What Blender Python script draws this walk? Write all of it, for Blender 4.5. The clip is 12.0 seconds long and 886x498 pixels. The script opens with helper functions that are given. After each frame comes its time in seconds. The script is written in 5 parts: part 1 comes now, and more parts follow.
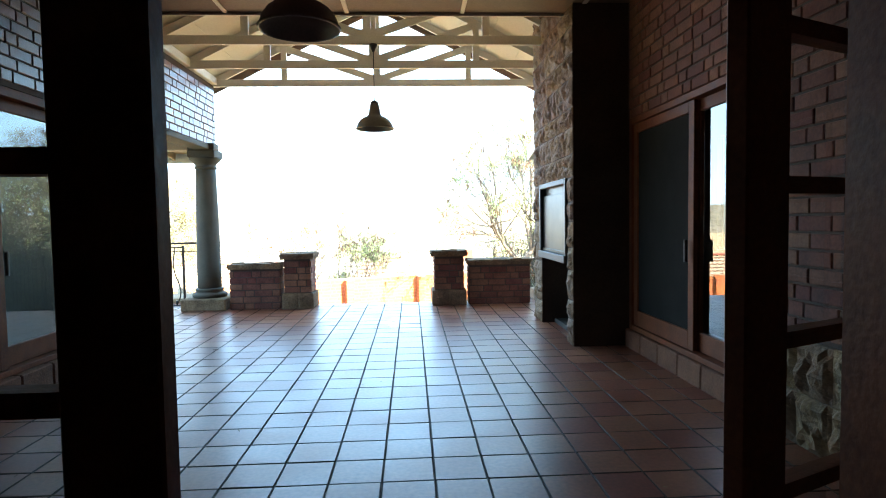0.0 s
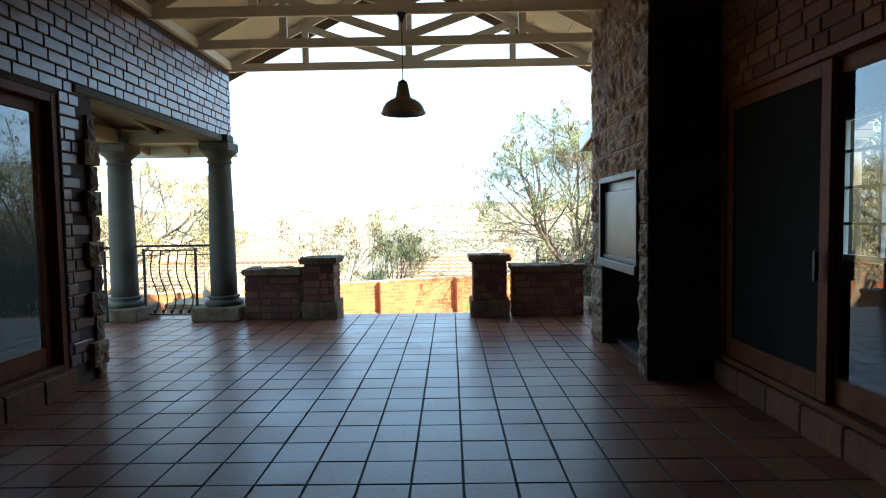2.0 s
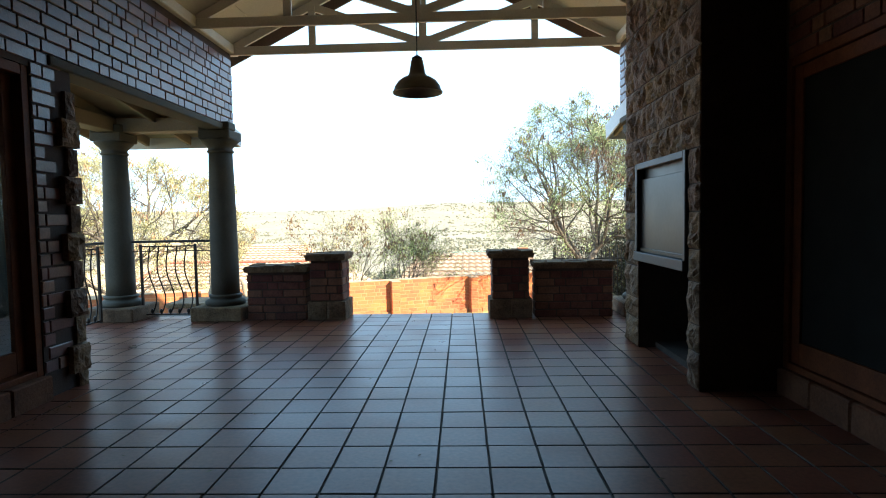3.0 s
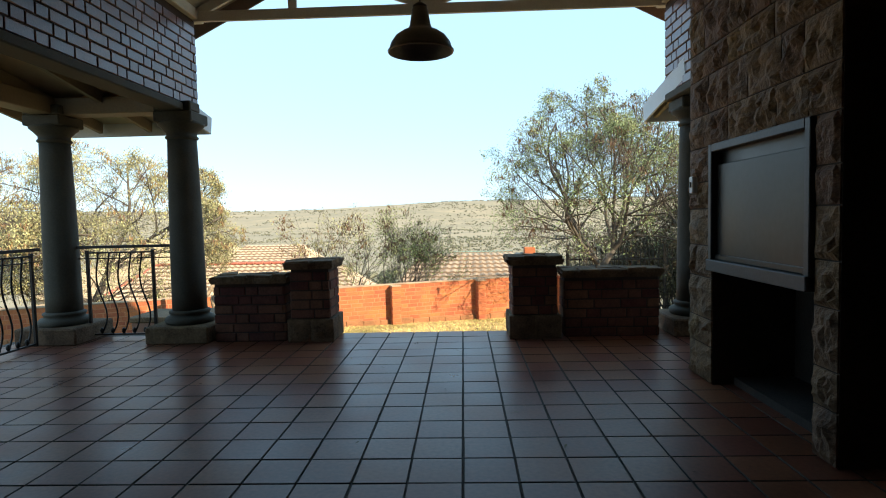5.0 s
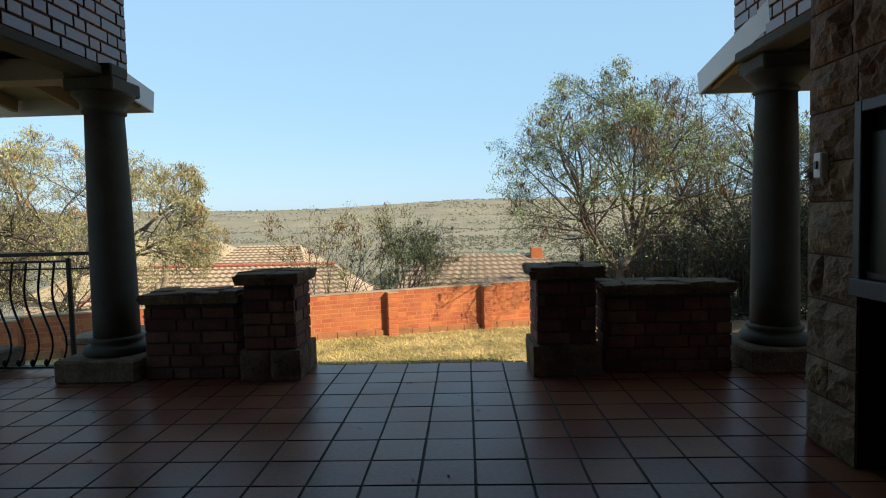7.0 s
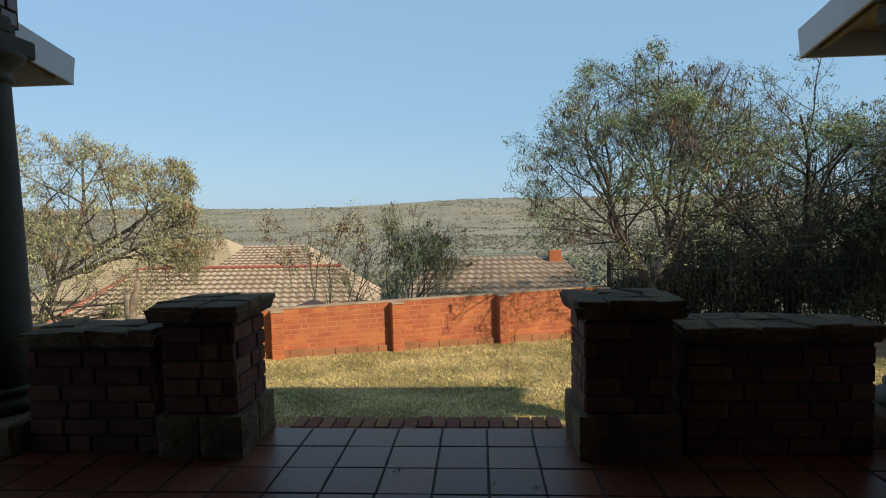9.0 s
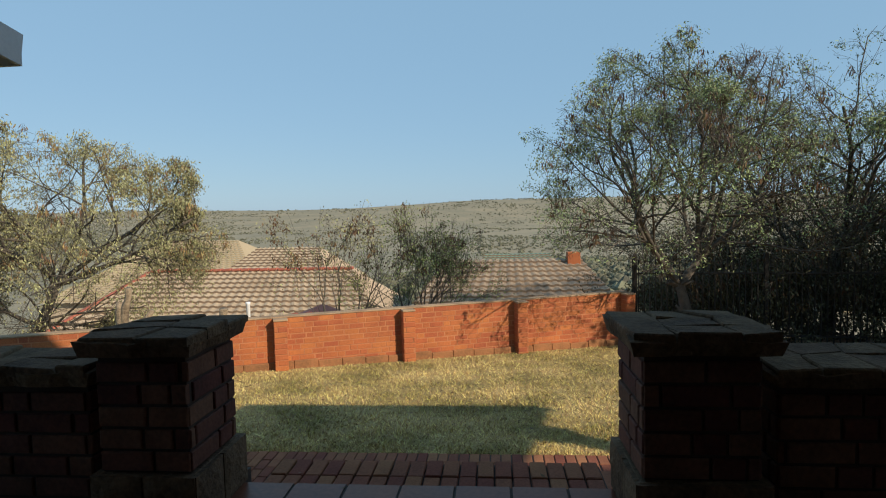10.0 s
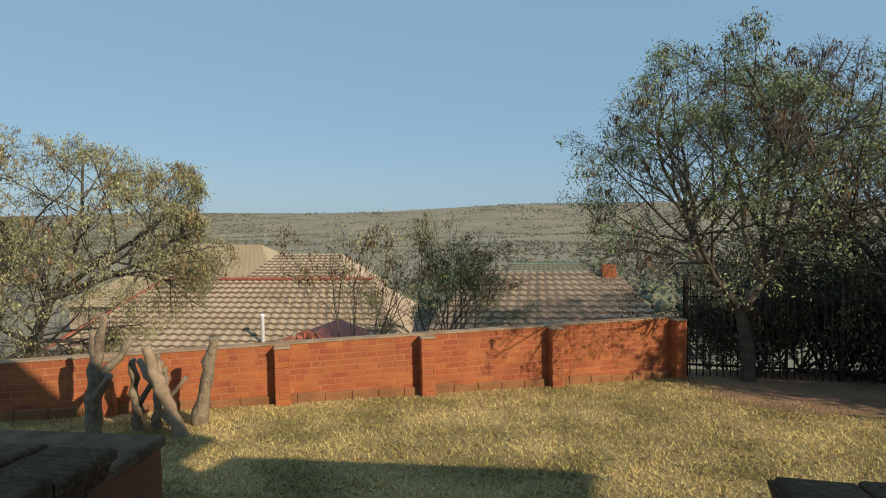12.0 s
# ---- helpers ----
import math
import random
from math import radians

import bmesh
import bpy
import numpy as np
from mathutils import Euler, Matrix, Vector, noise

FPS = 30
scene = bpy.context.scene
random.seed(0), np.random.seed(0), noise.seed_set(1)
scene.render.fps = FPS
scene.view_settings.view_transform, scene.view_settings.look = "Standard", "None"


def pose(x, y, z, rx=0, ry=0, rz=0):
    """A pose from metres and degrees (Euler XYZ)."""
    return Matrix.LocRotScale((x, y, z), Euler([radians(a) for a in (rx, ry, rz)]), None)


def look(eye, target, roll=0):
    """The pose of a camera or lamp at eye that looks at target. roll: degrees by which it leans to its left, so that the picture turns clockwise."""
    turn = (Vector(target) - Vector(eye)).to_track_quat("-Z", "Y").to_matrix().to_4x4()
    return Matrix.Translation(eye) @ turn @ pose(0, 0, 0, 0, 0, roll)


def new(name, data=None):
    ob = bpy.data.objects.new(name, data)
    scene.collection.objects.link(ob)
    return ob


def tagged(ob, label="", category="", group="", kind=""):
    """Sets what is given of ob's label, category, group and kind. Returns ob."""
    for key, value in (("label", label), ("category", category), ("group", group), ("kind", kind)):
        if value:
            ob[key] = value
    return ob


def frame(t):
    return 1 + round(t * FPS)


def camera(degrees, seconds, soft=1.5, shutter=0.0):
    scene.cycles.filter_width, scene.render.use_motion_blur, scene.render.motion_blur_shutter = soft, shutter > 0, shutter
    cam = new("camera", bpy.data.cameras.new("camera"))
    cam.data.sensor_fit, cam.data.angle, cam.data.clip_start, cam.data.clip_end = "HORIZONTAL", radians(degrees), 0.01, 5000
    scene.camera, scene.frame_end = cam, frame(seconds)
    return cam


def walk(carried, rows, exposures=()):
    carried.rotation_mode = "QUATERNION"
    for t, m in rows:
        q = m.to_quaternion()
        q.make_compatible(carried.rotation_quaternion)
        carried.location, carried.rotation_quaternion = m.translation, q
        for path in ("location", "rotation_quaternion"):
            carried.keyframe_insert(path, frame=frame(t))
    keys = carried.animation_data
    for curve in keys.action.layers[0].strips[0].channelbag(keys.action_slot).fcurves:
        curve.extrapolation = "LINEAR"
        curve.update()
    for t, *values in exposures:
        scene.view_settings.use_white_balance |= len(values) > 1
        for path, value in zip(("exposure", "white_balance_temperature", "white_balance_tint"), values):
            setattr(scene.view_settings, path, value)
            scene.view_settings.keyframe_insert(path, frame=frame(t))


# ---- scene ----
cam = camera(75.2, 12.0, soft=1.05)
PATH = [
    (0, (-0.075, 0.484, 1.457), (0.034, 2.478, 1.357), -0.9),
    (0.5, (-0.029, 0.808, 1.462), (0.041, 2.804, 1.358), -0.9),
    (1, (-0.022, 1.094, 1.476), (-0.002, 3.091, 1.371), -0.9),
    (1.5, (-0.019, 1.404, 1.493), (-0.025, 3.401, 1.386), -0.9),
    (2, (-0.019, 1.701, 1.504), (-0.046, 3.698, 1.395), -0.9),
    (2.5, (-0.056, 2.027, 1.442), (-0.106, 4.023, 1.335), -1.0),
    (3, (-0.102, 2.335, 1.403), (-0.169, 4.331, 1.295), -1.0),
    (5, (-0.237, 3.772, 1.406), (-0.308, 5.768, 1.293), -1.3),
    (5.5, (-0.253, 4.148, 1.392), (-0.321, 6.143, 1.279), -1.3),
    (6, (-0.253, 4.529, 1.388), (-0.322, 6.525, 1.273), -1.3),
    (6.5, (-0.27, 4.953, 1.392), (-0.343, 6.948, 1.275), -1.4),
    (8.5, (-0.316, 6.544, 1.433), (-0.419, 8.538, 1.318), -1.3),
    (9, (-0.295, 6.924, 1.45), (-0.42, 8.917, 1.331), -1.2),
    (9.5, (-0.31, 7.335, 1.443), (-0.463, 9.326, 1.325), -1.3),
    (10, (-0.33, 7.72, 1.46), (-0.506, 9.709, 1.345), -1.4),
    (10.5, (-0.355, 8.129, 1.485), (-0.56, 10.115, 1.37), -1.2),
    (11, (-0.383, 8.478, 1.527), (-0.612, 10.461, 1.413), -0.9),
    (11.5, (-0.394, 8.84, 1.556), (-0.643, 10.822, 1.448), -0.9),
    (12, (-0.429, 9.169, 1.644), (-0.695, 11.149, 1.545), -0.9),
]
EXPOSURES = [(0.0, 3.86, 7000, 11), (0.5, 3.56, 7000, 11), (1.0, 3.2, 7000, 11), (1.5, 2.72, 7000, 11), (2.0, 2.48, 7000, 11), (2.5, 2.24, 7000, 11), (3.0, 2.01, 7100, 11), (5.0, 1.2, 7600, 11), (5.5, 1.03, 7700, 11), (6.0, 0.85, 7700, 11), (6.5, 0.67, 7600, 11), (8.5, 0.2, 7050, 11), (9.5, 0.0, 7150, 11), (10.5, -0.11, 7250, 11), (12.0, -0.2, 7300, 11)]
walk(cam, [(t, look(eye, target, roll)) for t, eye, target, roll in PATH], EXPOSURES)

# ---- light ----
SUN_AZ, SUN_EL = 124.0, 28.6
world = bpy.data.worlds.new("sky")
world.use_nodes = True
scene.world = world
wn = world.node_tree.nodes
sky = wn.new("ShaderNodeTexSky")
sky.sky_type, sky.sun_disc = "NISHITA", False
sky.sun_elevation, sky.sun_rotation = radians(SUN_EL), radians(SUN_AZ)
sky.air_density, sky.dust_density, sky.ozone_density = 1.0, 0.55, 1.3
haze = wn.new("ShaderNodeMix")
haze.data_type, haze.blend_type = "RGBA", "MIX"
haze.inputs[0].default_value, haze.inputs[7].default_value = 0.55, (5.7, 11.2, 17.6, 1)
world.node_tree.links.new(sky.outputs["Color"], haze.inputs[6])
wn["Background"].inputs["Strength"].default_value = 0.064
world.node_tree.links.new(haze.outputs[2], wn["Background"].inputs["Color"])
sun_data = bpy.data.lights.new("sun", "SUN")
sun_data.energy, sun_data.angle, sun_data.color = 5.0, radians(0.6), (1.0, 0.90, 0.75)
sun = new("sun", sun_data)
sa, se = radians(SUN_AZ), radians(SUN_EL)
sun.matrix_world = look((40 * math.sin(sa) * math.cos(se), 40 * math.cos(sa) * math.cos(se), 40 * math.sin(se)), (0, 0, 0))


# ---- materials ----
def material(name, base, dark, rough=0.7, scale=3.0, fine=60.0, bump=0.15, metal=0.0, rand=0.0, island=False, spec=0.5, rough_var=0.1, depth=0.01):
    """Two scales of noise between two colours, with a fine relief."""
    m = bpy.data.materials.new(name)
    m.use_nodes = True
    nt = m.node_tree
    n, l = nt.nodes, nt.links
    b = n["Principled BSDF"]
    tc = n.new("ShaderNodeTexCoord")
    geo = n.new("ShaderNodeNewGeometry")
    big = n.new("ShaderNodeTexNoise")
    big.inputs["Scale"].default_value, big.inputs["Detail"].default_value = scale, 6
    small = n.new("ShaderNodeTexNoise")
    small.inputs["Scale"].default_value, small.inputs["Detail"].default_value = fine, 4
    for t in (big, small):
        l.new(geo.outputs["Position"], t.inputs["Vector"])
    mix = n.new("ShaderNodeMix")
    mix.data_type = "RGBA"
    mix.inputs[6].default_value, mix.inputs[7].default_value = (*dark, 1), (*base, 1)
    add = n.new("ShaderNodeMath")
    add.operation = "MULTIPLY_ADD"
    l.new(small.outputs["Fac"], add.inputs[0])
    add.inputs[1].default_value = 0.7
    l.new(big.outputs["Fac"], add.inputs[2])
    ramp = n.new("ShaderNodeMapRange")
    ramp.inputs[1].default_value, ramp.inputs[2].default_value = 0.6, 1.1
    l.new(add.outputs[0], ramp.inputs[0])
    l.new(ramp.outputs[0], mix.inputs[0])
    colour = mix.outputs[2]
    if rand:
        hsv = n.new("ShaderNodeHueSaturation")
        src = geo.outputs["Random Per Island"] if island else n.new("ShaderNodeObjectInfo").outputs["Random"]
        mr = n.new("ShaderNodeMapRange")
        mr.inputs[3].default_value, mr.inputs[4].default_value = 1 - rand, 1 + rand
        l.new(src, mr.inputs[0])
        l.new(mr.outputs[0], hsv.inputs["Value"])
        mh = n.new("ShaderNodeMapRange")
        mh.inputs[3].default_value, mh.inputs[4].default_value = 0.5 - rand * 0.06, 0.5 + rand * 0.06
        l.new(src, mh.inputs[0])
        l.new(mh.outputs[0], hsv.inputs["Hue"])
        l.new(colour, hsv.inputs["Color"])
        colour = hsv.outputs["Color"]
    l.new(colour, b.inputs["Base Color"])
    rr = n.new("ShaderNodeMapRange")
    rr.inputs[3].default_value, rr.inputs[4].default_value = max(0.02, rough - rough_var), min(1, rough + rough_var)
    l.new(big.outputs["Fac"], rr.inputs[0])
    l.new(rr.outputs[0], b.inputs["Roughness"])
    b.inputs["Metallic"].default_value = metal
    b.inputs["Specular IOR Level"].default_value = spec
    if bump:
        bp = n.new("ShaderNodeBump")
        bp.inputs["Strength"].default_value, bp.inputs["Distance"].default_value = bump, depth
        l.new(add.outputs[0], bp.inputs["Height"])
        l.new(bp.outputs["Normal"], b.inputs["Normal"])
    return m


def glass_material(name, tint=(0.9, 0.95, 0.93)):
    m = bpy.data.materials.new(name)
    m.use_nodes = True
    nt = m.node_tree
    n, l = nt.nodes, nt.links
    n.remove(n["Principled BSDF"])
    mix, tr, gl, lw, pw, ad = (n.new(k) for k in ("ShaderNodeMixShader", "ShaderNodeBsdfTransparent", "ShaderNodeBsdfGlossy", "ShaderNodeLayerWeight", "ShaderNodeMath", "ShaderNodeMath"))
    lw.inputs["Blend"].default_value = 0.5
    pw.operation, pw.inputs[1].default_value = "POWER", 3.2
    ad.operation, ad.inputs[1].default_value, ad.inputs[2].default_value = "MULTIPLY_ADD", 0.72, 0.11
    gl.inputs["Roughness"].default_value = 0.0
    tr.inputs["Color"].default_value = (*tint, 1)
    l.new(lw.outputs["Facing"], pw.inputs[0])
    l.new(pw.outputs[0], ad.inputs[0])
    l.new(ad.outputs[0], mix.inputs[0])
    l.new(tr.outputs[0], mix.inputs[1])
    l.new(gl.outputs[0], mix.inputs[2])
    l.new(mix.outputs[0], n["Material Output"].inputs["Surface"])
    return m


M_TILE = material("terracotta_tile", (0.275, 0.098, 0.056), (0.15, 0.053, 0.032), 0.34, 2.0, 35, 0.2, rand=0.16, spec=0.25, rough_var=0.14, depth=0.004)
M_TILE_FAR = material("terracotta_tile_field", (0.275, 0.098, 0.056), (0.15, 0.053, 0.032), 0.34, 2.0, 35, 0.2, rand=0.16, island=True, spec=0.25, rough_var=0.14, depth=0.004)
M_GROUT = material("grout", (0.11, 0.085, 0.075), (0.055, 0.044, 0.038), 0.8, 4, 90, 0.3, spec=0.3)
M_BRICK = material("face_brick", (0.22, 0.078, 0.053), (0.11, 0.038, 0.029), 0.33, 5, 55, 0.55, rand=0.3, spec=0.85, rough_var=0.12, depth=0.004)
M_BRICK_FAR = material("face_brick_field", (0.22, 0.078, 0.053), (0.11, 0.038, 0.029), 0.33, 5, 55, 0.55, rand=0.3, island=True, spec=0.85, rough_var=0.12, depth=0.004)
# Matt copy of the face brick that keeps shaded walls and piers dark.
M_BRICK_DULL = material("shaded_matt_brick", (0.20, 0.082, 0.06), (0.10, 0.042, 0.034), 0.8, 5, 45, 0.6, rand=0.3, spec=0.25, depth=0.006)
M_BRICK_DULL_FAR = material("shaded_matt_brick_field", (0.20, 0.082, 0.06), (0.10, 0.042, 0.034), 0.8, 5, 45, 0.6, rand=0.3, island=True, spec=0.25, depth=0.006)
M_FENCE_BRICK = material("garden_brick", (0.47, 0.142, 0.05), (0.28, 0.075, 0.03), 0.85, 1.6, 40, 0.3, rand=0.12, island=True, depth=0.004)
M_GARDEN_PIECE = material("garden_brick_piece", (0.47, 0.142, 0.05), (0.28, 0.075, 0.03), 0.85, 1.6, 40, 0.3, rand=0.12, depth=0.004)
M_FENCE_MORTAR = material("garden_mortar", (0.48, 0.20, 0.095), (0.31, 0.11, 0.05), 0.9, 3, 60, 0.3)
M_FOOT = material("earthy_footing", (0.36, 0.16, 0.075), (0.20, 0.10, 0.05), 0.95, 3, 30, 0.7, depth=0.015, spec=0.2)
M_MORTAR = material("dark_mortar", (0.085, 0.055, 0.045), (0.045, 0.03, 0.026), 0.9, 5, 90, 0.3)
M_PAVER = material("red_paver", (0.33, 0.13, 0.075), (0.19, 0.07, 0.043), 0.9, 3, 60, 0.4, rand=0.22, spec=0.2, depth=0.005)
M_PAVER_FAR = material("red_paver_field", (0.33, 0.13, 0.075), (0.19, 0.07, 0.043), 0.9, 3, 60, 0.4, rand=0.22, island=True, spec=0.2, depth=0.005)
M_STONE = material("sandstone", (0.27, 0.16, 0.085), (0.09, 0.052, 0.028), 0.8, 7, 40, 0.9, rand=0.25, depth=0.02)
M_CAP = material("cap_stone", (0.24, 0.16, 0.10), (0.085, 0.057, 0.038), 0.92, 5, 45, 1.0, rand=0.12, depth=0.016, spec=0.2)
M_DUSTY = material("dusty_coping", (0.47, 0.33, 0.21), (0.24, 0.155, 0.10), 0.9, 3, 40, 0.4, depth=0.01, spec=0.2)
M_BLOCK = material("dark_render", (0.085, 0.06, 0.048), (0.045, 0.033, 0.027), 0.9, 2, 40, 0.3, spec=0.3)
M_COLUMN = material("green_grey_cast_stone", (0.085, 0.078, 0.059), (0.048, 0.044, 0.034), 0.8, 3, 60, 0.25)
M_CREAM = material("cream_paint", (0.27, 0.21, 0.14), (0.19, 0.145, 0.10), 0.6, 1.5, 40, 0.06)
M_TRUSS = material("off_white_timber_paint", (0.74, 0.70, 0.62), (0.60, 0.56, 0.49), 0.5, 2.5, 50, 0.08)
M_CEIL = material("ceiling_board_paint", (0.72, 0.66, 0.53), (0.62, 0.56, 0.44), 0.6, 0.8, 30, 0.05)
M_BOARD = material("brown_ceiling_board", (0.17, 0.10, 0.07), (0.10, 0.06, 0.042), 0.6, 2, 50, 0.1)
M_FASCIA = material("white_fascia", (0.72, 0.74, 0.76), (0.6, 0.62, 0.64), 0.45, 2, 50, 0.03)
M_WOOD = material("stained_meranti", (0.20, 0.062, 0.026), (0.10, 0.03, 0.013), 0.55, 6, 80, 0.15, spec=0.15)
M_PLASTER = material("house_plaster", (0.50, 0.40, 0.29), (0.40, 0.31, 0.22), 0.85, 1.2, 50, 0.1)
# Near-black wall colour stands in for the darkness of the unlit rooms.
M_ROOM = material("unlit_room_paint", (0.08, 0.07, 0.06), (0.06, 0.053, 0.046), 0.8, 1.2, 50, 0.03)
M_IRON = material("wrought_iron", (0.035, 0.032, 0.03), (0.018, 0.016, 0.015), 0.5, 8, 90, 0.2, metal=0.4)
M_STEEL = material("braai_steel", (0.04, 0.043, 0.042), (0.026, 0.028, 0.027), 0.36, 3, 20, 0.03, spec=0.25)
M_STEELDARK = material("dark_steel", (0.065, 0.066, 0.07), (0.04, 0.04, 0.043), 0.5, 4, 60, 0.06, metal=0.3)
M_SOOT = material("sooty_brick", (0.05, 0.04, 0.035), (0.02, 0.017, 0.015), 0.9, 5, 60, 0.4)
M_LAMP = material("lamp_enamel", (0.20, 0.19, 0.185), (0.13, 0.12, 0.115), 0.42, 5, 60, 0.03)
M_LAMP_IN = material("lamp_inside", (0.30, 0.29, 0.27), (0.22, 0.21, 0.2), 0.5, 5, 60, 0.02)
M_WHITE = material("white_plastic", (0.82, 0.83, 0.84), (0.75, 0.76, 0.77), 0.4, 4, 50, 0.01)
# Near-black matt colour that imitates a pane reflecting only darkness.
M_DARK_PANE = material("dark_pane", (0.02, 0.02, 0.019), (0.012, 0.012, 0.011), 0.95, 4, 300, 0.2, spec=0.1)
M_BLACK = material("black_plastic", (0.02, 0.02, 0.02), (0.012, 0.012, 0.012), 0.4, 4, 50, 0.01)
M_GRASS = material("dry_lawn", (0.50, 0.36, 0.155), (0.17, 0.135, 0.045), 0.95, 1.1, 30, 0.9, depth=0.05)
M_BLADE = material("grass_blades", (0.72, 0.525, 0.235), (0.25, 0.205, 0.055), 0.8, 1.1, 12, 0, rand=0.5, island=True)
# Valley tones kept pale and close together: distance haze put into the colour.
M_LAND = material("dry_hazed_veld", (0.315, 0.26, 0.168), (0.19, 0.172, 0.112), 0.95, 0.010, 0.09, 0.0)
M_KERB = material("brown_kerb_stone", (0.20, 0.088, 0.05), (0.10, 0.043, 0.026), 0.85, 5, 50, 0.6, depth=0.012, spec=0.2)
M_SOIL = material("bare_soil", (0.36, 0.20, 0.11), (0.17, 0.095, 0.055), 0.95, 1.5, 20, 0.8, depth=0.03)
M_ROOFTILE = material("clay_roof_tile", (0.50, 0.38, 0.26), (0.36, 0.26, 0.17), 0.8, 0.8, 14, 0.2)
# Darker tile colour for the course steps, painting their shadow lines.
M_TILE_LIP = material("shade_tile_lip", (0.25, 0.175, 0.115), (0.15, 0.10, 0.068), 0.9, 2, 20, 0.2)
# Greyer and darker than the first roof: tree shade put into the colour.
M_ROOFGREY = material("grey_shaded_roof_tile", (0.36, 0.275, 0.195), (0.21, 0.155, 0.11), 0.85, 0.9, 10, 0.2)
M_RIDGE = material("red_ridge_tile", (0.42, 0.13, 0.08), (0.30, 0.08, 0.05), 0.75, 2, 30, 0.2)
M_ROOFTAN = material("pale_roof_tile", (0.46, 0.36, 0.23), (0.38, 0.29, 0.18), 0.85, 0.3, 8, 0.1)
M_GREENROOF = material("green_roof_sheet", (0.17, 0.25, 0.18), (0.12, 0.18, 0.13), 0.6, 1, 10, 0.05)
M_BARK = material("grey_bark", (0.13, 0.108, 0.085), (0.045, 0.038, 0.03), 0.9, 7, 60, 0.7, depth=0.015)
M_BAREWOOD = material("bleached_wood", (0.42, 0.31, 0.21), (0.20, 0.135, 0.085), 0.85, 6, 60, 0.5)
M_STUMP = material("rough_stump_bark", (0.36, 0.28, 0.19), (0.11, 0.08, 0.055), 0.92, 9, 45, 0.9, depth=0.02)
M_LEAF = material("feathery_leaf", (0.27, 0.33, 0.14), (0.12, 0.155, 0.065), 0.65, 0.6, 9, 0, rand=0.5, island=True)
M_LEAF_L = material("pale_leaf", (0.36, 0.345, 0.175), (0.18, 0.17, 0.08), 0.65, 0.6, 9, 0, rand=0.45, island=True)
M_LEAF_B = material("bright_leaf", (0.28, 0.33, 0.11), (0.14, 0.165, 0.05), 0.65, 0.6, 9, 0, rand=0.45, island=True)
# Leaf colour darkened so that it carries the shade behind the fence.
M_LEAF_SHADED = material("shaded_leaf", (0.125, 0.115, 0.058), (0.06, 0.058, 0.03), 0.7, 0.6, 9, 0, rand=0.45, island=True)
M_POD = material("dry_pod", (0.16, 0.085, 0.035), (0.07, 0.035, 0.02), 0.7, 1, 9, 0, rand=0.4, island=True)
M_DRYPOD = material("dry_hanging_leaf", (0.30, 0.185, 0.085), (0.13, 0.075, 0.035), 0.75, 1, 9, 0, rand=0.45, island=True)
# Bush contrast lowered too, so the colour carries some of the haze.
M_BUSH = material("far_bush", (0.145, 0.14, 0.09), (0.09, 0.09, 0.06), 0.9, 0.05, 0.7, 0, rand=0.3, island=True)
M_DRYLEAF = material("leaf_litter", (0.22, 0.14, 0.07), (0.10, 0.06, 0.03), 0.85, 8, 60, 0, rand=0.4, island=True)
M_GLASS = glass_material("window_glass")


# ---- builders ----
def box(bm, x0, x1, y0, y1, z0, z1, bevel=0.0, m=None):
    g = bmesh.ops.create_cube(bm, size=1.0)
    mm = Matrix.Translation(((x0 + x1) / 2, (y0 + y1) / 2, (z0 + z1) / 2)) @ Matrix.Diagonal((abs(x1 - x0), abs(y1 - y0), abs(z1 - z0), 1))
    if m is not None:
        mm = m @ mm
    bmesh.ops.transform(bm, matrix=mm, verts=g["verts"])
    if bevel:
        es = list({e for v in g["verts"] for e in v.link_edges})
        bmesh.ops.bevel(bm, geom=es, offset=bevel, segments=1, affect="EDGES", profile=0.5)
    return bm


def boxes(*rows, bevel=0.0, m=None):
    bm = bmesh.new()
    for r in rows:
        box(bm, *r, bevel=bevel, m=m)
    return bm


def sheet(corners):
    """One sheet of glass."""
    bm = bmesh.new()
    bm.faces.new([bm.verts.new(q) for q in corners])
    return bm


def beam(bm, a, b, w, h, bevel=0.004, up=(0, 0, 1)):
    """A timber from a to b, w wide and h high."""
    a, b = Vector(a), Vector(b)
    d = b - a
    y = d.normalized()
    x = y.cross(Vector(up)).normalized()
    z = x.cross(y)
    m = Matrix((x, y, z)).transposed().to_4x4()
    m.translation = (a + b) / 2
    return box(bm, -w / 2, w / 2, -d.length / 2, d.length / 2, -h / 2, h / 2, bevel, m)


def revolve(rows, n=28, cx=0.0, cy=0.0):
    """A closed turned body from (radius, height) rows."""
    bm = bmesh.new()
    rings = [[bm.verts.new((cx + r * math.cos(2 * math.pi * i / n), cy + r * math.sin(2 * math.pi * i / n), z)) for i in range(n)] for r, z in rows]
    for a, b in zip(rings, rings[1:]):
        for i in range(n):
            f = bm.faces.new((a[i], a[(i + 1) % n], b[(i + 1) % n], b[i]))
            f.smooth = True
    bm.faces.new(rings[0][::-1])
    bm.faces.new(rings[-1])
    return bm


def thing(name, bm, mat, label, category, group="", kind=""):
    me = bpy.data.meshes.new(name)
    bmesh.ops.recalc_face_normals(bm, faces=bm.faces)
    bm.to_mesh(me)
    bm.free()
    me.materials.append(mat)
    return tagged(new(name, me), label, category, group, kind)


def empty(name, label, category, group="", kind="", at=(0, 0, 0)):
    ob = tagged(new(name), label, category, group, kind)
    ob.location = at
    return ob


